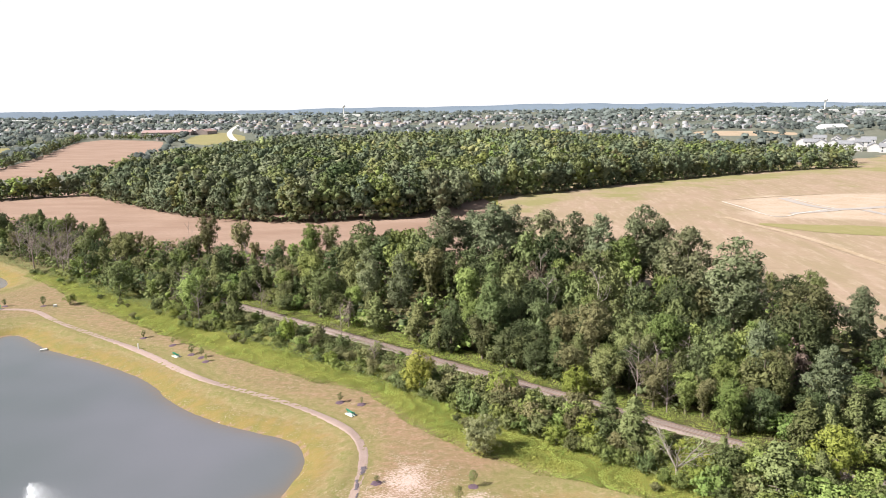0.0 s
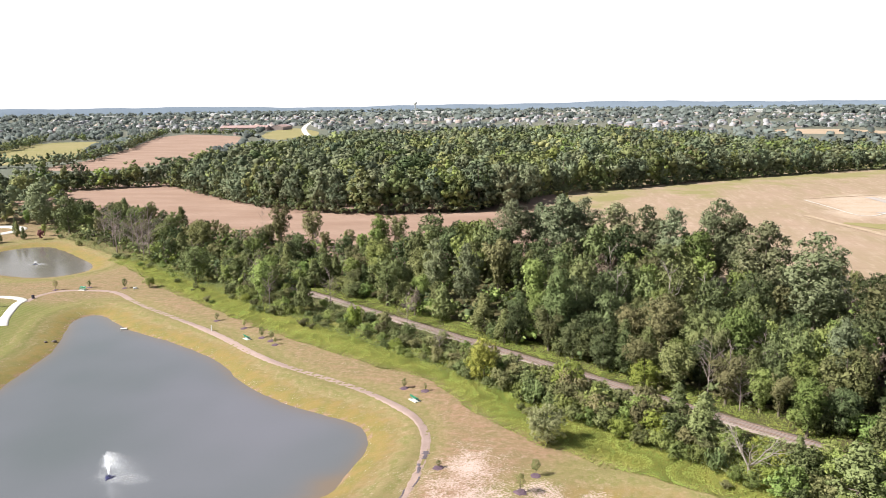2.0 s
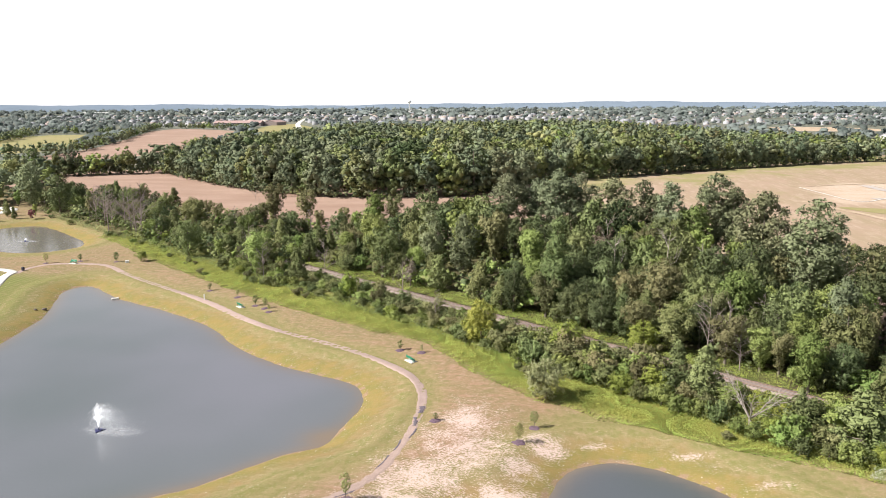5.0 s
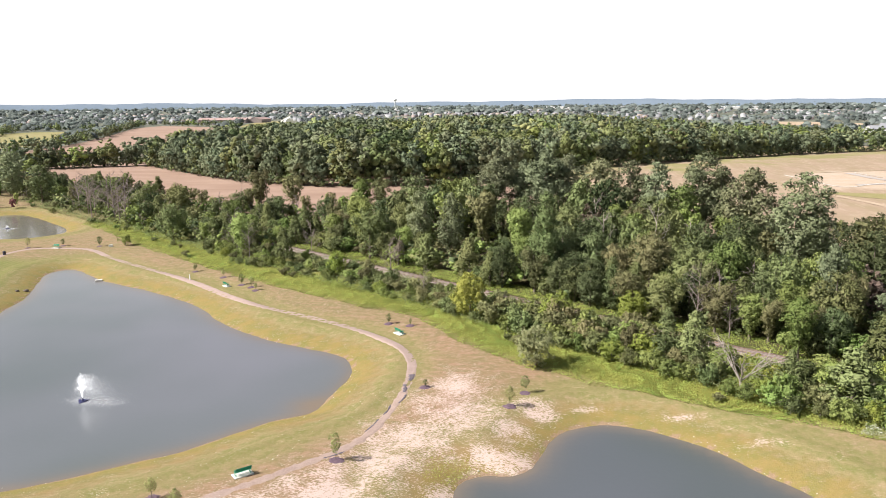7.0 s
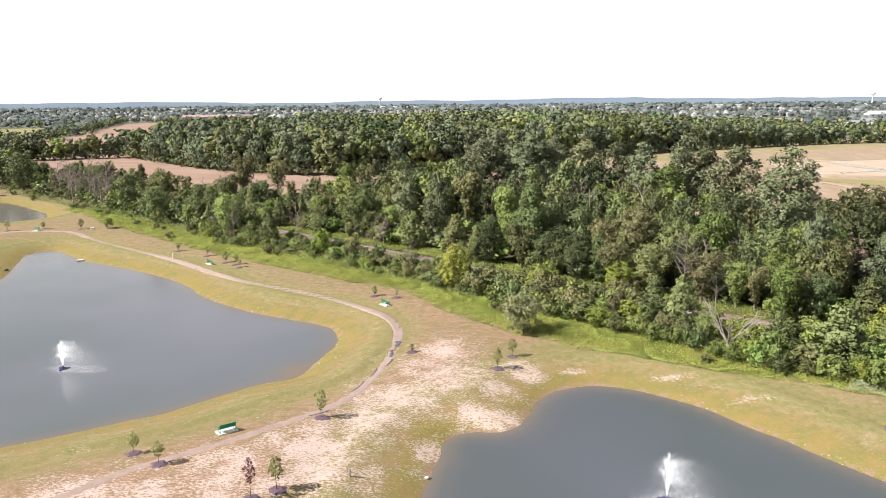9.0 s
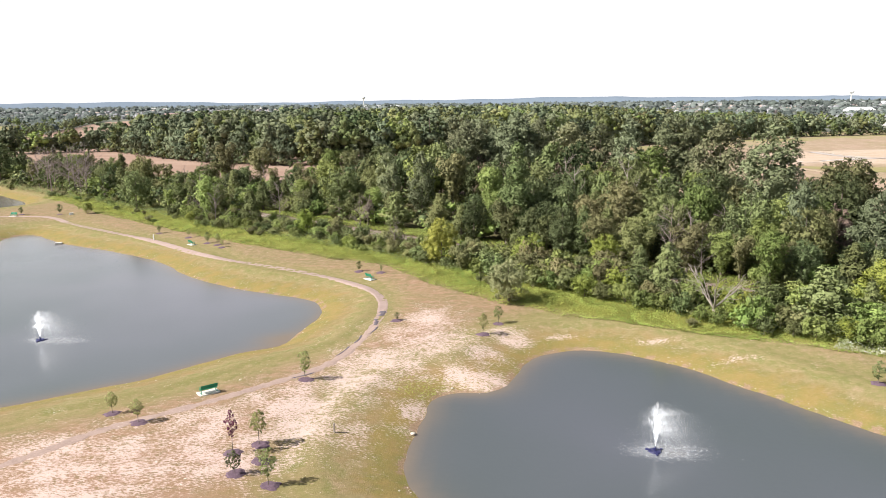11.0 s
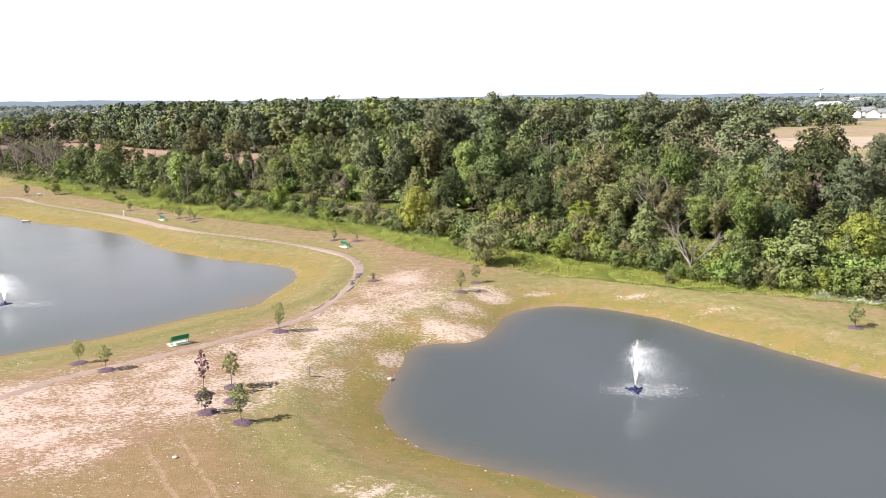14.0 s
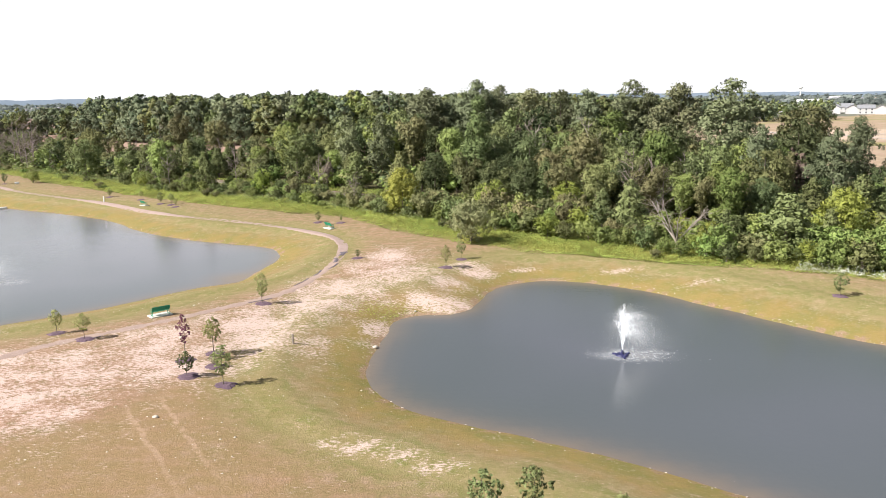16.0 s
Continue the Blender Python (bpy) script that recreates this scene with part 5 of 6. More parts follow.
ang = np.linspace(0, 2 * np.pi, 721)
ridge_h = 38 + 5 * np.sin(ang * 9 + 1) + 3 * np.sin(ang * 23) + 1.6 * np.sin(ang * 71) + np.random.default_rng(9).uniform(-1.2, 1.2, 721)
ridge_h[-1] = ridge_h[0]
rows_ = [np.stack([np.sin(ang) * rad, np.cos(ang) * rad, h], axis=1) for rad, h in ((4250, np.full(721, 0.0)), (4330, ridge_h * 0.6), (4450, ridge_h), (4650, ridge_h * 0.5))]
v = np.stack(rows_, axis=1).reshape(-1, 3)
k = np.arange(721 * 4).reshape(-1, 4)
q = np.stack([k[:-1, :-1].ravel(), k[1:, :-1].ravel(), k[1:, 1:].ravel(), k[:-1, 1:].ravel()], axis=1)
tagged(new("backdrop", mesh_from("backdrop", v, q, None, [m], True)), "low wooded hills along the horizon, coloured with bluish haze", "backdrop", kind="structure")


# ---- houses ----
def gable(bm_, w, d, h, rise, over=0.5):
    """A gabled roof slab over a w by d plan, at height h."""
    W, D = w / 2 + over, d / 2 + over
    pts_ = [(-W, -D, h), (W, -D, h), (W, D, h), (-W, D, h), (-W, 0, h + rise), (W, 0, h + rise)]
    top = [bm_.verts.new((x, y, z + 0.35)) for x, y, z in pts_]
    bot = [bm_.verts.new(p) for p in pts_]
    for a, b, c, e in ((0, 1, 5, 4), (2, 3, 4, 5)):
        bm_.faces.new([top[i] for i in (a, b, c, e)])
        bm_.faces.new([bot[i] for i in (e, c, b, a)])
    for a, b in ((0, 1), (1, 5), (5, 2), (2, 3), (3, 4), (4, 0)):
        bm_.faces.new([bot[a], bot[b], top[b], top[a]])


def house_kind(name, w, d, h, rise, wall_mat, roof_mat, label, windows=4, category="house", storeys=2):
    root = new(name)
    tagged(root, label, category)
    b = bmesh.new()
    box(b, 0, 0, h / 2 - 0.3, w, d, h + 0.6)
    for sx in (-1, 1):
        t = [b.verts.new((sx * w / 2, -d / 2, h)), b.verts.new((sx * w / 2, d / 2, h)), b.verts.new((sx * w / 2, 0, h + rise * 0.95))]
        b.faces.new(t)
    part("wall", b, wall_mat, root)
    b = bmesh.new()
    gable(b, w, d, h, rise)
    part("roof", b, roof_mat, root)
    pane = None
    for st in range(storeys):
        for i in range(windows):
            x = (i + 0.5) / windows * w - w / 2
            for side in (-1, 1):
                if pane is None:
                    bw = bmesh.new()
                    box(bw, 0, 0, 0, 1.3, 0.12, 1.5)
                    ob = part("window", bw, GLASS, root)
                    pane = ob.data
                else:
                    ob = part("window", pane, None, root)
                ob.location = (x, side * (d / 2 + 0.02), 1.7 + 2.8 * st)
    return root


HOUSES = [house_kind("house", 14, 10, 5.6, 3.2, SIDING, ROOF_GREY, "pale two-storey house with grey gabled roof in the far town", 2, storeys=1),
          house_kind("house", 12, 9, 5.4, 3.0, BRICK, ROOF_GREY, "brick house with grey gabled roof in the far town", 2, storeys=1),
          house_kind("house", 15, 10, 5.6, 3.4, SIDING, ROOF_TAN, "pale two-storey house with tan roof in the far town", 2, storeys=1)]
town = scatter([(-900, 1180), (-300, 1150), (700, 1350), (1100, 2000), (500, 2600), (-900, 2600), (-1500, 1900)], 26.0, 91, 9000, open_land, 4000)
dens = np.random.default_rng(92)
keep = wobble(town[:, 0], town[:, 1], 150.0, 3.0) > -0.15
town = town[keep][:300]
for i, (x, y) in enumerate(town):
    base = HOUSES[(0, 2, 0, 1, 0)[i % 5]]
    place = Matrix.LocRotScale((x, y, 3.0), Euler((0, 0, dens.choice([0.2, 1.77, -0.4, 1.1]) + dens.normal() * 0.1)), (0.85, 0.85, 0.8))
    if i < 3:
        base = HOUSES[i]
        base.matrix_basis = place
        tagged(base, group="houses of the far town")
    else:
        c = copy_thing(base, place)
        tagged(c, group="houses of the far town")

def town_stuff(points, seed):
    """Many small far houses in one mesh: walls and gabled roofs."""
    r = np.random.default_rng(seed)
    vs, fs, mi, k_ = [], [], [], 0
    for x, y in points:
        w_, d_, h_, g_ = r.uniform(5, 8), r.uniform(4, 5.5), r.uniform(4, 6), r.uniform(2.2, 3.4)
        a_ = r.choice([0.2, 1.77, -0.4, 1.1])
        p_ = np.array([(-w_, -d_, 0), (w_, -d_, 0), (w_, d_, 0), (-w_, d_, 0), (-w_, -d_, h_), (w_, -d_, h_), (w_, d_, h_), (-w_, d_, h_), (-w_, 0, h_ + g_), (w_, 0, h_ + g_)])
        ca, sa = math.cos(a_), math.sin(a_)
        vs.append(np.stack([p_[:, 0] * ca - p_[:, 1] * sa + x, p_[:, 0] * sa + p_[:, 1] * ca + y, p_[:, 2] + 3.0], axis=1))
        fs.append(np.array([(0, 1, 5), (0, 5, 4), (1, 2, 6), (1, 6, 5), (2, 3, 7), (2, 7, 6), (3, 0, 4), (3, 4, 7), (5, 6, 9), (7, 4, 8), (4, 5, 9), (4, 9, 8), (6, 7, 8), (6, 8, 9)]) + k_)
        wall_i, roof_i = r.choice([0, 0, 1]), r.choice([2, 2, 2, 3])
        mi += [wall_i] * 10 + [roof_i] * 4
        k_ += 10
    me = mesh_from("far_town", np.vstack(vs), np.vstack(fs), None, [SIDING, BRICK, ROOF_GREY, ROOF_TAN], mat_index=mi)
    return tagged(new("far_town", me), "far town of small pale houses with grey roofs", "town", kind="stuff")


more = scatter([(-1900, 1300), (-700, 1250), (900, 1450), (1900, 1500), (1800, 2900), (-1800, 2900)], 30.0, 95, 9000, lambda p: open_land(p) | (wobble(p[:, 0], p[:, 1], 170.0, 3.0) < -0.05), 850)
town_stuff(more, 96)
row_house = house_kind("row_house", 15, 11, 5.4, 3.4, SIDING_WHITE, ROOF_GREY, "new white house with grey gabled roof beside the field", 3, "house")
spots = [(337, 883, 1.1), (338, 861, -0.4), (344, 849, 1.15), (352, 838, 1.1), (356, 818, -0.45), (355, 790, 1.1), (366, 778, 1.2), (372, 762, -0.4), (380, 748, 1.1), (382, 949, -0.4), (395, 933, 1.1), (402, 908, 1.15), (414, 894, -0.45), (424, 868, 1.1), (372, 880, 1.1), (388, 850, -0.4), (395, 815, 1.1), (410, 790, 1.15), (430, 820, -0.4)]
for i, (x, y, a) in enumerate(spots):
    place = Matrix.LocRotScale((x, y, 3.0), Euler((0, 0, a)), None)
    if i == 0:
        row_house.matrix_basis = place
        tagged(row_house, group="new row houses by the field")
    else:
        copy_thing(row_house, place)

school = house_kind("school", 90, 34, 6.0, 4.0, BRICK, ROOF_PINK, "long low school building with pinkish roof", 12, "school", 1)
school.matrix_basis = Matrix.LocRotScale((-640, 1385, 3.0), Euler((0, 0, 0.2)), None)
copy_thing(school, Matrix.LocRotScale((-585, 1430, 3.0), Euler((0, 0, 1.6)), None)).scale = (0.6, 0.8, 1)

hall = house_kind("warehouse", 110, 40, 9.0, 1.2, WHITE, WHITE, "far long white warehouse with flat roof", 6, "warehouse", 1)
halls = [(300, 3400, 0.1), (600, 2900, 0.05), (680, 2950, 0.1), (-560, 3300, 0.1), (-700, 3350, 0), (1250, 3000, 0.1), (1330, 2900, 0.2), (1150, 3100, 0), (-1500, 3000, 0.1), (-1900, 2800, 0.2), (1600, 2600, 0.1), (900, 3300, 0.1), (-1250, 3400, 0), (0, 3500, 0), (1450, 3200, 0.1), (-1700, 3300, 0.15)]
for i, (x, y, a) in enumerate(halls):
    place = Matrix.LocRotScale((x, y, 3.0), Euler((0, 0, a)), None)
    if i == 0:
        hall.matrix_basis = place
        tagged(hall, group="far white halls")
    else:
        copy_thing(hall, place)
barn = house_kind("barn", 40, 24, 7.0, 5.0, WHITE, WHITE, "far white barn with pale roof", 3, "barn", 1)
barn.matrix_basis = Matrix.LocRotScale((520, 1250, 3.0), Euler((0, 0, 0.3)), None)


def water_tower(x, y):
    root = new("water_tower")
    root.location = (x, y, 3.0)
    b = bmesh.new()
    bmesh.ops.create_uvsphere(b, u_segments=16, v_segments=10, radius=9.0)
    bmesh.ops.scale(b, vec=(1, 1, 0.7), verts=b.verts)
    bmesh.ops.translate(b, vec=(0, 0, 46), verts=b.verts)
    part("tank", b, WHITE, root)
    v_, f_ = tube(np.array([(0, 0, -0.5), (0, 0, 6), (0, 0, 36), (0, 0, 42)]), np.array((4.0, 2.2, 2.0, 4.5)), 12)
    part("pedestal", mesh_from("pedestal", v_, f_, None, [WHITE], True), None, root)
    return tagged(root, "far white water tower on a single pedestal", "water tower")


water_tower(-756, 3500)
water_tower(1215, 3000)

sheet("field_far_tan", [(300, 1150), (410, 1125), (465, 1205), (430, 1312), (330, 1332), (300, 1240)], 3.08, FIELD_BARE, "far pale stubble field among woods")

# far road and new street
def far_strip(name, line, width, z, mat, label):
    p = smooth_line(line, 2)
    t = unit(np.gradient(p, axis=0))
    n2 = np.stack([-t[:, 1], t[:, 0]], axis=1) * width / 2
    v_ = np.stack([np.column_stack([p - n2, np.full(len(p), z)]), np.column_stack([p + n2, np.full(len(p), z)])], axis=1).reshape(-1, 3)
    k_ = np.arange(len(p) * 2).reshape(-1, 2)
    q_ = np.stack([k_[:-1, 0], k_[1:, 0], k_[1:, 1], k_[:-1, 1]], axis=1)
    return tagged(new(name, mesh_from(name, v_, q_, None, [mat])), label, "road", kind="structure")


far_strip("road_far", [(-400, 1090), (-500, 1330), (-600, 1600), (-760, 2100)], 10, 3.2, CONCRETE, "far pale straight road into the town")
far_strip("road_site", [(149, 412), (152, 378), (161, 366), (187, 378), (260, 400)], 5, 3.2, SITE_ROAD, "new grey street on the building site")
far_strip("road_branch", [(133, 355), (148, 361), (162, 368)], 4, 3.19, SITE_ROAD, "short new grey street on the building site")
far_strip("road_spur", [(171, 366), (174, 351), (178, 330)], 4, 3.19, SITE_ROAD, "short new grey street on the building site")
far_strip("kerb_site", [(114, 398), (118, 373), (121, 346), (128, 345), (136, 355), (155, 368)], 0.9, 3.22, CONCRETE, "pale new kerb on the building site")
far_strip("kerb_street", [(153, 414), (156, 391), (160, 373)], 0.7, 3.22, CONCRETE, "pale new kerb on the building site")
far_strip("kerb_back", [(119, 405), (154, 421), (180, 430)], 1.2, 3.21, FIELD_BARE, "pale strip of turned soil on the building site")
far_strip("track_site", [(100, 345), (106, 322), (114, 300), (119, 270), (122, 242), (130, 205), (160, 150)], 3.2, 3.2, FIELD_BARE, "pale dirt track beside the dry field")
sheet("green_patch", [(104, 328), (128, 322), (150, 320), (170, 310), (168, 290), (140, 296), (120, 306)], 3.16, FIELD_GREEN, "green grassy patch in the dry field", "grass")

# ---- railway: rails and ties ----
tie_mesh = None
for i, u in enumerate(np.arange(-10, 88, 0.62)):
    x, y = RAIL_AT + RAIL_U * u
    if tie_mesh is None:
        b = bmesh.new()
        box(b, 0, 0, 0, 0.24, 2.6, 0.18, 0.02)
        holder = new("railway_track")
        holder.location = (RAIL_AT[0], RAIL_AT[1], 0)
        tagged(holder, "single rusty railway track on brown ballast", "railway", kind="structure")
        ob = part("tie", b, TIMBER, holder)
        tie_mesh = ob.data
    else:
        ob = part("tie", tie_mesh, None, holder)
    ob.location = (x - RAIL_AT[0], y - RAIL_AT[1], ground_z(x, y) + 0.165)
    ob.rotation_euler = (0, 0, math.atan2(RAIL_U[1], RAIL_U[0]))
for side in (-0.74, 0.74):
    us = np.linspace(-165, 185, 71)
    c = RAIL_AT + RAIL_U * us[:, None] + RAIL_V * side
    v_, f_ = tube(np.column_stack([c - RAIL_AT, terrain(c) + 0.33]), np.full(len(us), 0.06), 4)
    part("rail", mesh_from("rail", v_, f_, None, [STEEL]), None, holder)


# ---- fountains ----
def spray_material(name, thick, stretch=(1, 1, 1)):
    m_, nt_ = material(name)
    sh = node(nt_, "ShaderNodeBsdfPrincipled", {"Base Color": (0.84, 0.86, 0.89, 1), "Roughness": 0.4})
    tl = node(nt_, "ShaderNodeBsdfTranslucent", {"Color": (0.84, 0.86, 0.89, 1)})
    both = node(nt_, "ShaderNodeMixShader", {0: 0.6, 1: sh.outputs[0], 2: tl.outputs[0]})
    at_ = node(nt_, "ShaderNodeMapping", {"Vector": node(nt_, "ShaderNodeTexCoord").outputs["Object"], "Scale": stretch})
    grain = node(nt_, "ShaderNodeTexNoise", {"Vector": at_.outputs[0], "Scale": 3.0, "Detail": 5.0, "Roughness": 0.65})
    veil_ = node(nt_, "ShaderNodeMapRange", {"Value": grain.outputs["Fac"], "From Min": 0.32, "From Max": 0.68, "To Min": 0.25 * thick if thick < 1 else 1.0, "To Max": 1.6 * thick if thick < 1 else 1.0})
    mx = node(nt_, "ShaderNodeMixShader", {0: veil_.outputs[0], 1: node(nt_, "ShaderNodeBsdfTransparent").outputs[0], 2: both.outputs[0]})
    node(nt_, "ShaderNodeOutputMaterial", {0: mx.outputs[0]})
    return m_


FLOAT_BLUE = surface("dark_blue_plastic", (0.02, 0.022, 0.085), (0.03, 0.032, 0.12), (0.015, 0.015, 0.05), 1.5, 20.0, 0.4, 0.05, 0.002)
FOAM = spray_material("fountain_foam", 0.24)
SPRAY = spray_material("fountain_drops", 1.0)
MIST = spray_material("fountain_falling_water", 0.5)
HAZE = spray_material("fountain_fine_spray", 0.17)


def fountain(x, y, level, height, seed, drift=1.0, label="floating pond fountain with white spray drifting downwind"):
    r = np.random.default_rng(seed)
    root = new("fountain")
    root.location = (x, y, level)
    b = bmesh.new()
    bmesh.ops.create_cone(b, cap_ends=True, segments=20, radius1=0.62, radius2=0.5, depth=0.22)
    bmesh.ops.translate(b, vec=(0, 0, 0.05), verts=b.verts)
    part("float", b, FLOAT_BLUE, root, "dark blue plastic float")
    b = bmesh.new()
    bmesh.ops.create_cone(b, cap_ends=True, segments=12, radius1=0.16, radius2=0.09, depth=0.4)
    bmesh.ops.translate(b, vec=(0, 0, 0.32), verts=b.verts)
    part("nozzle", b, FLOAT_BLUE, root)
    for a in (0.6, 2.7, 4.8):
        b = bmesh.new()
        box(b, math.cos(a) * 0.72, math.sin(a) * 0.72, 0.06, 0.36, 0.2, 0.16, 0.04, Matrix.Rotation(a, 3, "Z"))
        part("lamp", b, FLOAT_BLUE, root)
    v0 = math.sqrt(2 * 9.81 * height)
    streams = 16
    lean, turn = np.abs(r.normal(size=streams)) * 0.05, r.uniform(0, 6.28, streams)
    force = 1.0 - 1.6 * lean - r.uniform(0, 0.3, streams)

    def drops(name, n, spread, span_, wind, size, mat, words):
        """Drops along the throws of the nozzle's streams, the fine ones carried downwind."""
        w_ = r.integers(0, streams, n)
        tilt, a = lean[w_] + np.abs(r.normal(size=n)) * spread, turn[w_] + r.normal(size=n) * 0.3
        vz, vx = v0 * np.cos(tilt) * force[w_] * r.uniform(0.93, 1.0, n), v0 * np.sin(tilt)
        t_ = (vz / 9.81) * r.uniform(*span_, n)
        p_ = np.stack([vx * np.cos(a) * t_ + wind * r.beta(1.1, 1.6, n) * t_ ** 2, vx * np.sin(a) * t_, 0.45 + vz * t_ - 4.9 * t_ ** 2], axis=1)
        p_ = p_[p_[:, 2] > 0.05]
        along = np.tile((0.12, 0.0, 1.0), (len(p_), 1)) + 0.15 * r.normal(size=(len(p_), 3))
        side = unit(np.cross(along, r.normal(size=(len(p_), 3))))
        s_ = (size * r.uniform(0.5, 1.4, len(p_)))[:, None]
        v = np.stack([p_ - along * s_ * 2.2, p_ + side * s_ * 0.7, p_ + along * s_ * 1.8], axis=1).reshape(-1, 3)
        v[:, 2] = np.maximum(v[:, 2], 0.02)
        tagged(part(name, mesh_from(name, v, np.arange(len(v)).reshape(-1, 3), None, [mat]), None, root, words), kind="stuff").visible_shadow = False

    drops("jet", 4600, 0.018, (0.03, 1.0), 0.3 * drift, 0.034, SPRAY, "white rising water jets")
    drops("falling_water", 8000, 0.055, (0.6, 1.95), 1.3 * drift, 0.025, MIST, "white falling water carried downwind")
    drops("spray", 26000, 0.075, (0.7, 1.95), 2.2 * drift, 0.042, HAZE, "fine drifting spray")
    n = 9000
    rad = 0.5 + np.abs(r.normal(size=n)) * 0.85
    a = r.uniform(0, 6.28, n)
    p = np.stack([np.cos(a) * rad * 1.5 + drift * r.uniform(-0.3, 2.6, n), np.sin(a) * rad * 0.9 + 0.2, np.full(n, 0.03)], axis=1)
    p = p[wobble(p[:, 0], p[:, 1], 0.6, seed) > r.uniform(-0.9, 0.4, n)]
    v_, f_ = leaf_cards(r, p, np.tile((0, 0, 3.0), (len(p), 1)), 0.08, 0.8)
    v_[:, 2] = np.clip(v_[:, 2], 0.012, 0.03)
    tagged(part("foam", mesh_from("foam", v_, f_, None, [FOAM]), None, root, "white foam on the water"), kind="stuff")
    return tagged(root, label, "fountain")


fountain(-67.0, 89.2, 0.0, 4.4, 101, 1.7)
fountain(10.9, 62.9, 0.0, 4.9, 102)
fountain(-183.5, 221, 0.5, 0.9, 103, 0.3, "low white bubbling fountain in the far pond")


# ---- benches ----
SLATS = []


def bench_at(x, y, turn):
    z = ground_z(x, y) + 0.02
    b = bmesh.new()
    box(b, 0, 0, 0.0, 2.15, 1.25, 0.16, 0.02)
    pad_me = bpy.data.meshes.new("concrete_pad")
    b.to_mesh(pad_me)
    b.free()
    pad_me.materials.append(CONCRETE)
    pad = new("concrete_pad", pad_me)
    pad.matrix_world = Matrix.Translation((x, y, z + 0.02)) @ Matrix.Rotation(turn, 4, "Z")
    tagged(pad, "white concrete pad under a green bench", "pad", "bench pads")
    root = new("park_bench")
    root.matrix_world = Matrix.Translation((x, y, z + 0.10)) @ Matrix.Rotation(turn, 4, "Z")
    b = bmesh.new()
    for x_ in (-0.6, 0.6):
        box(b, x_, -0.01, 0.415, 0.05, 0.5, 0.025, 0.005)
    seat = part("seat", b, BENCH_GREEN, root)
    b = bmesh.new()
    for x_ in (-0.6, 0.6):
        box(b, x_, -0.385, 0.70, 0.05, 0.02, 0.5, 0.005, Matrix.Rotation(0.3, 3, "X"))
    back_rest = part("backrest", b, BENCH_GREEN, root)
    for k_ in range(5):
        if not SLATS:
            b = bmesh.new()
            box(b, 0, 0, 0, 1.8, 0.085, 0.03, 0.008)
            SLATS.append(part("slat", b, BENCH_GREEN, seat).data)
            ob = seat.children[0]
        else:
            ob = part("slat", SLATS[0], None, seat)
        ob.location = (0, -0.22 + k_ * 0.105, 0.44 - 0.01 * abs(k_ - 2))
        ob = part("slat", SLATS[0], None, back_rest)
        ob.location = (0, -0.30 - 0.03 * k_, 0.54 + k_ * 0.09)
        ob.rotation_euler = (1.87, 0, 0)
    leg_me = None
    for sx in (-0.82, 0.82):
        if leg_me is None:
            b = bmesh.new()
            box(b, 0, 0.2, 0.22, 0.05, 0.05, 0.46, 0.01)
            box(b, 0, -0.26, 0.32, 0.05, 0.05, 0.66, 0.01)
            box(b, 0, -0.03, 0.62, 0.06, 0.52, 0.04, 0.01)
            box(b, 0, 0.2, 0.53, 0.05, 0.05, 0.2, 0.01)
            box(b, 0, -0.03, 0.02, 0.07, 0.6, 0.04, 0.01)
            ob = part("leg", b, BENCH_GREEN, root)
            leg_me = ob.data
        else:
            ob = part("leg", leg_me, None, root)
        ob.location.x = sx
    return tagged(root, "green coated steel park bench on a concrete pad", "bench", "park benches by the path")


bench_at(-34.0, 68.7, 0.75)
bench_at(-27.4, 120.3, -0.75)
bench_at(-72.8, 149.8, -0.65)
bench_at(-139.2, 184.6, 3.1)

# ---- saplings with mulch rings ----
KINDS["sapling"] = tree_kind("sapling", "sapling", 24, 3.0, 0.72, 0.8, 30, 1000, 0.062, "tall", "young staked green sapling in a mulch ring", "sapling", girth=0.035, limbs=4, hearts=5)
KINDS["sapling_dark"] = tree_kind("sapling", "mid", 25, 2.2, 0.68, 0.5, 28, 1100, 0.058, "tall", "small dark green sapling in a mulch ring", "sapling", girth=0.035, limbs=4, hearts=5)
KINDS["sapling_purple"] = tree_kind("sapling", "purple", 26, 3.8, 0.55, 1.4, 28, 750, 0.065, "tall", "young purple-leaved sapling in a mulch ring", "sapling", girth=0.035, limbs=4, hearts=5)
KINDS["sapling_olive"] = tree_kind("sapling", "sapling", 27, 2.6, 0.72, 0.9, 30, 1000, 0.060, "round", "young olive-green sapling in a mulch ring", "sapling", girth=0.035, limbs=4, hearts=5)
ring_meshes = []
for i in range(3):
    r = np.random.default_rng(110 + i)
    b = bmesh.new()
    n = 22
    top = [b.verts.new((math.cos(a) * 0.55, math.sin(a) * 0.55, 0.12)) for a in np.arange(n) / n * 6.283]
    rim = [b.verts.new((math.cos(a) * q_, math.sin(a) * q_, -0.05)) for a, q_ in zip(np.arange(n) / n * 6.283, 0.95 + r.uniform(-0.15, 0.2, n))]
    b.faces.new(top)
    for j in range(n):
        b.faces.new((rim[j], rim[(j + 1) % n], top[(j + 1) % n], top[j]))
    me = bpy.data.meshes.new("mulch_ring")
    b.to_mesh(me)
    b.free()
    me.materials.append(MULCH)
    ring_meshes.append(me)

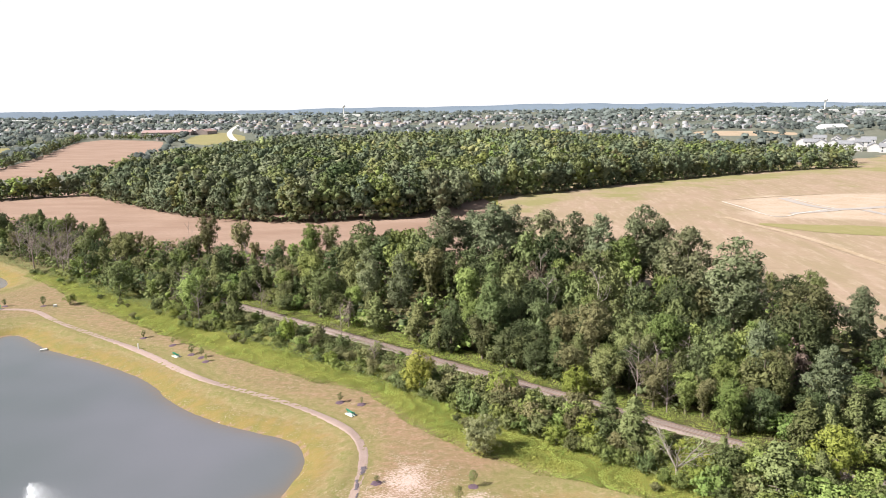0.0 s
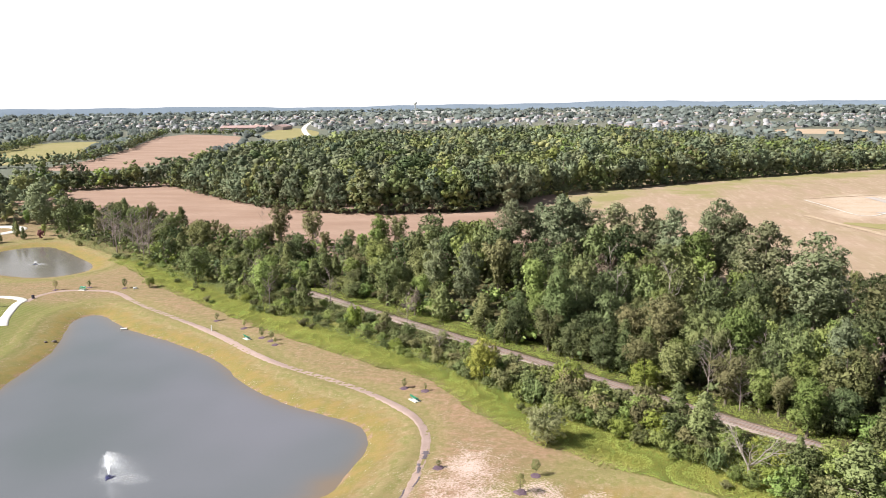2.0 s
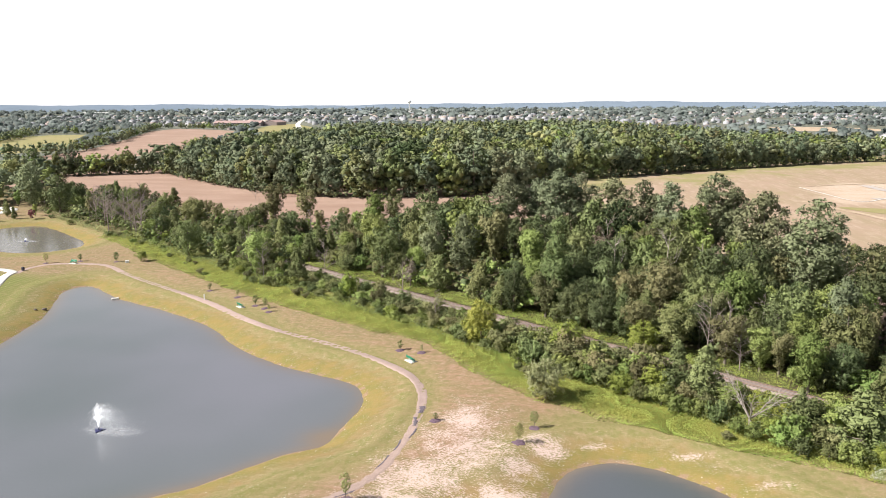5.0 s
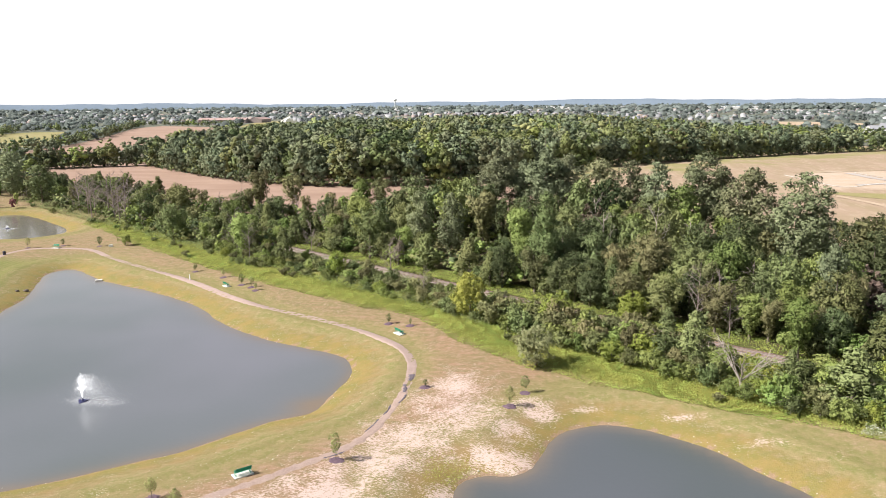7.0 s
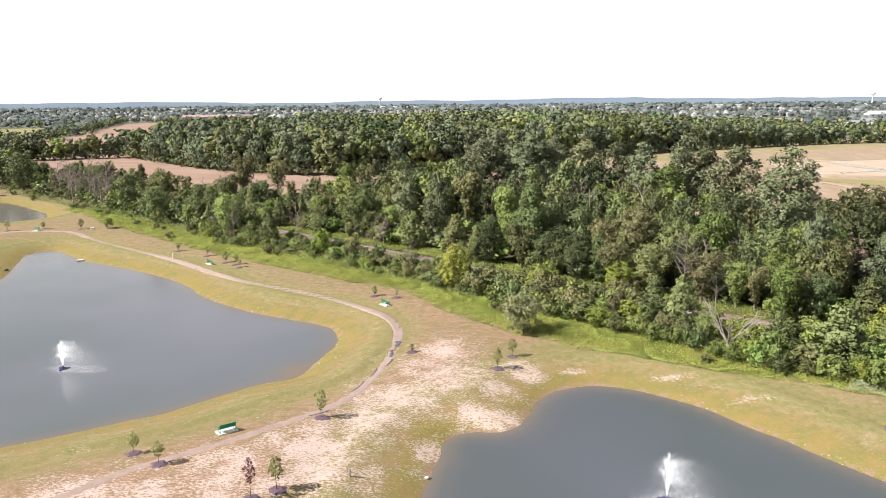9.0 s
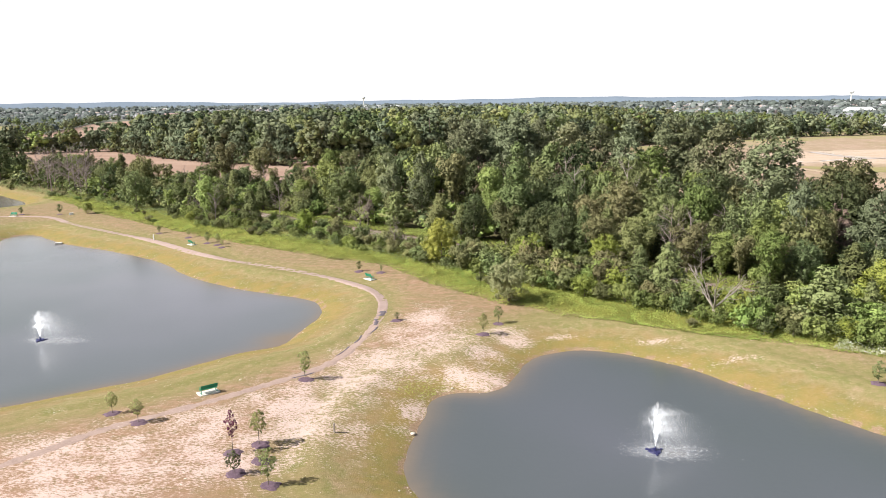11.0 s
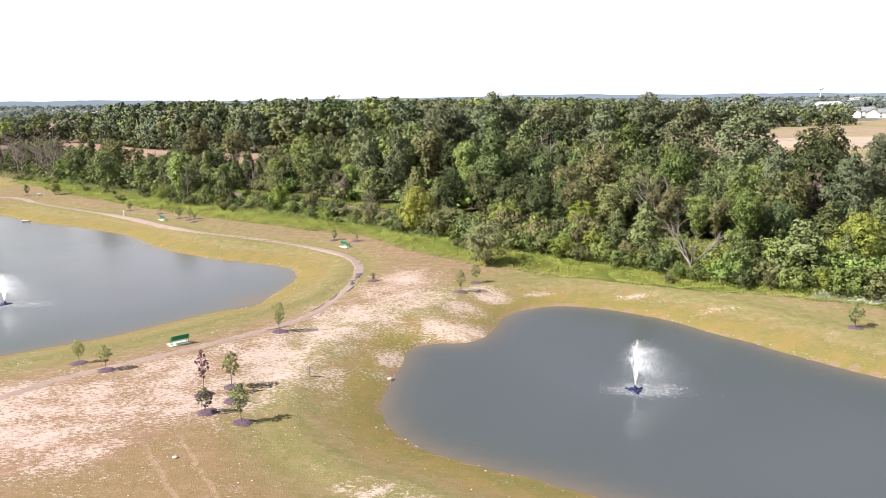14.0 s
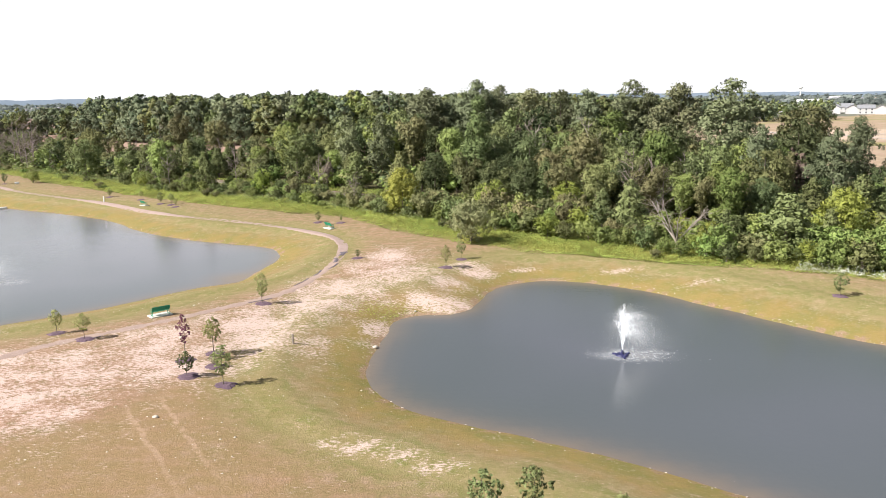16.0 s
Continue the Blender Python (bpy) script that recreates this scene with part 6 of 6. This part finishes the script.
SAPLINGS = [("sapling", -25, 73.4, 3.4), ("sapling_olive", -41.3, 62.8, 2.4), ("sapling_olive", -37.5, 60.7, 2.5), ("sapling_purple", -26.2, 55.7, 4.0), ("sapling_olive", -24.5, 57.6, 3.3), ("sapling", -21.3, 50.8, 3.3), ("sapling_dark", -24.6, 52.0, 2.1), ("sapling_dark", -23.4, 54.6, 1.2),
            ("sapling", -6.4, 91.5, 3.0), ("sapling_olive", -4.6, 96.5, 2.6), ("sapling_dark", -18.6, 96.2, 1.3), ("sapling_dark", 36.4, 77.4, 2.6), ("sapling_dark", -1.5, 32.6, 2.9), ("sapling_dark", 1.0, 33.0, 3.1), ("sapling_olive", 5.2, 31.5, 2.6),
            ("sapling_dark", -30.4, 125.2, 2.0), ("sapling", -26.2, 124.2, 1.6), ("sapling_dark", -86.0, 161.5, 2.0), ("sapling_olive", -76.5, 156.5, 2.0), ("sapling_dark", -69.5, 150.5, 2.6), ("sapling_olive", -66.4, 148.6, 2.5), ("sapling_olive", -64.5, 146.2, 1.8),
            ("sapling_dark", -128.0, 188.0, 3.0), ("sapling_olive", -147.0, 183.5, 3.0), ("sapling_dark", -139.0, 187.5, 2.2), ("sapling", -150.5, 165.0, 3.0)]
for i, (key, x, y, h) in enumerate(SAPLINGS):
    plant(KINDS[key], x, y, h, None, 1.0, random, group="young saplings in the grass")
    ob = new("mulch_ring", ring_meshes[i % 3])
    ob.matrix_world = Matrix.LocRotScale((x, y, ground_z(x, y)), Euler((0, 0, i * 1.3)), (1.0, 0.9, 1.0))
    tagged(ob, "dark purple-brown mulch ring round a sapling", "mulch", "mulch rings")

# ---- small things by the path and the ponds ----
b = bmesh.new()
box(b, 0, 0, 0.6, 0.22, 0.22, 1.3, 0.03)
ob = part("marker_post", b, WHITE)
ob.location = (-83.7, 154.2, ground_z(-83.7, 154.2))
tagged(ob, "short white marker post beside the path", "post")
b = bmesh.new()
box(b, 0, 0, 0.4, 0.16, 0.16, 0.95, 0.02)
ob = part("utility_stub", b, BARK_PALE)
ob.location = (-18.6, 61.2, ground_z(-18.6, 61.2))
tagged(ob, "short grey wooden stake in the bare ground", "post")
b = bmesh.new()
box(b, 0, 0, 0.05, 1.6, 0.8, 0.35, 0.06)
ob = part("drain_outlet", b, CONCRETE)
ob.matrix_world = Matrix.Translation((-108.6, 157.2, 0.1)) @ Matrix.Rotation(0.5, 4, "Z")
tagged(ob, "pale concrete drain outlet on the shore", "drain")
b = bmesh.new()
box(b, 0, 0, 0.25, 1.0, 0.7, 0.6, 0.08)
ob = part("utility_box", b, WHITE)
ob.matrix_world = Matrix.Translation((-124.4, 187.6, ground_z(-124.4, 187.6))) @ Matrix.Rotation(0.5, 4, "Z")
tagged(ob, "pale low utility box at the weeds' edge", "utility box")

# the widest strip is torn fabric; thin ones draw the trench edge's shadow
dark_line = [(-21.6, 101.5), (-21.5, 99.0)], [(-21.9, 97.5), (-21.4, 94.5)], [(-20.9, 93.5), (-21.3, 90.5)], [(-22.3, 90), (-22.5, 86.5)], [(-22.8, 85), (-23.5, 81)], [(-24.6, 75.5), (-26.5, 73.5)], [(-36.5, 61.6), (-38, 60.4)]
for i, line in enumerate(dark_line):
    v_, q_ = ribbon([line[0], ((line[0][0] + line[1][0]) / 2 + 0.2, (line[0][1] + line[1][1]) / 2), line[1]], (0.75, 0.4, 0.22, 0.2, 0.18, 0.18, 0.15)[i], 0.045, 0.03, 0.8, 120 + i)
    ob = new("fabric_strip", mesh_from("fabric_strip", v_, q_, None, [FABRIC_SHADOW], True))
    tagged(ob, "dark strip on the path, torn fabric and painted trench-edge shadow", "fabric", "erosion fabric strips")


def stones(name, places, sizes, label, seed, category="stones"):
    r = np.random.default_rng(seed)
    z = terrain(places)
    pieces = []
    for (x, y), h, s in zip(places, z, sizes):
        v_ = ICO1[0] * (1 + r.uniform(-0.25, 0.25, (len(ICO1[0]), 1))) * s * np.array((1.2, 0.9, 0.6)) + np.array((x, y, max(h, -0.05) + 0.1 * s))
        pieces.append((v_, ICO1[1]))
    v_, f_ = joined(pieces)
    return tagged(new(name, mesh_from(name, v_, f_, None, [STONE])), label, category, kind="stuff")


sr = np.random.default_rng(130)
places = []
for ring, level in PONDS[:2]:
    L_ = np.r_[0, np.cumsum(np.hypot(*np.diff(ring, axis=0).T))]
    for s_ in sr.uniform(0, L_[-1], 480):
        places.append((np.interp(s_, L_, ring[:, 0]) + sr.normal() * 0.5, np.interp(s_, L_, ring[:, 1]) + sr.normal() * 0.5))
stones("shore_stones", np.array(places), np.abs(sr.normal(size=len(places))) * 0.03 + 0.02, "small pale stones along the water's edge", 131)
places = np.column_stack([sr.uniform(-48, 2, 700), sr.uniform(34, 100, 700)])
places = places[shore(places) > 1.5]
stones("scattered_stones", places, np.abs(sr.normal(size=len(places))) * 0.022 + 0.025, "small pale stones scattered over thin grass", 132)
for x, y, s_ in ((-11.7, 64.4, 0.22), (-23.7, 44.3, 0.16), (-28.8, 61.3, 0.2), (-9.0, 75.9, 0.14), (-118.6, 145.2, 0.5), (-119.6, 143.6, 0.36)):
    r = np.random.default_rng(int(abs(x * 10)))
    v_ = ICO2[0] * (1 + r.uniform(-0.12, 0.12, (len(ICO2[0]), 1))) * s_ * np.array((1.3, 1.0, 0.7))
    ob = new("boulder", mesh_from("boulder", v_, ICO2[1], None, [ROCK if x < -100 else STONE], True))
    ob.location = (x, y, ground_z(x, y) + 0.25 * s_)
    tagged(ob, "dark boulder at the water's edge" if x < -100 else "pale rounded boulder lying in the grass", "boulder", "boulders")

nr = np.random.default_rng(140)
p = np.column_stack([nr.normal(-12.0, 2.2, 700), nr.normal(74.6, 1.7, 700)])
p = p[shore(p) > 0.25]
c = np.column_stack([p, terrain(p) + 0.22 * np.abs(nr.normal(size=len(p))) * (0.5 + 0.5 * wobble(p[:, 0], p[:, 1], 1.2, 2.0))])
v_, f_ = leaf_cards(nr, c, np.tile((-0.2, -0.2, 1.2), (len(c), 1)), 0.07)
tagged(new("pond_weeds", mesh_from("pond_weeds", v_, f_, {"tone": np.zeros(len(v_))}, [LEAF["weed"]])), "low green weeds at the notch of the shore", "weeds", kind="stuff")

# ---- the end of the path: concrete walk, turning circle, garden trees ----
v_, q_ = ribbon([(-136, 150), (-140, 155), (-144, 162), (-147.5, 168.5), (-148, 172)], 2.2, 0.08, 0.15)
tagged(new("walk", mesh_from("walk", v_, q_, None, [CONCRETE], True)), "white concrete walk joining the gravel path", "walk", kind="structure")
v_, q_ = ribbon([(-148, 172), (-152, 174), (-158, 174.5), (-170, 172)], 2.2, 0.085, 0.15)
tagged(new("walk_side", mesh_from("walk_side", v_, q_, None, [CONCRETE], True)), "white concrete walk joining the gravel path", "walk", kind="structure")
b = bmesh.new()
box(b, 0, 0, 0.5, 0.6, 0.6, 1.0, 0.08)
ob = part("litter_bin", b, DARK)
ob.location = (-147, 174.3, ground_z(-147, 174.3))
tagged(ob, "dark litter bin beside the concrete walk", "bin")
circle = [(-247 + 14 * math.cos(a), 272 + 11 * math.sin(a)) for a in np.linspace(0, 6.28, 24)]
v_, q_ = ribbon(circle, 5.0, 0.15, 0.2)
tagged(new("road_circle", mesh_from("road_circle", v_, q_, None, [CONCRETE], True)), "pale concrete turning circle at the far pond", "road", kind="structure")
KINDS["purple_tree"] = tree_kind("ornamental_tree", "purple", 28, 5.0, 2.4, 0.8, 9, 500, 0.3, "round", "purple-leaved ornamental tree near the far pond", girth=0.12)
for key, x, y, h in (("purple_tree", -226, 247, 6.0), ("young", -224, 262, 6), ("young", -217, 257, 5), ("young", -231, 270, 6), ("purple_tree", -210, 258, 4), ("ash", -213, 264, 5), ("ash", -240, 288, 7), ("young", -222, 250, 5)):
    plant(KINDS[key], x, y, h, None, 0.8, random, group="garden trees by the far pond")
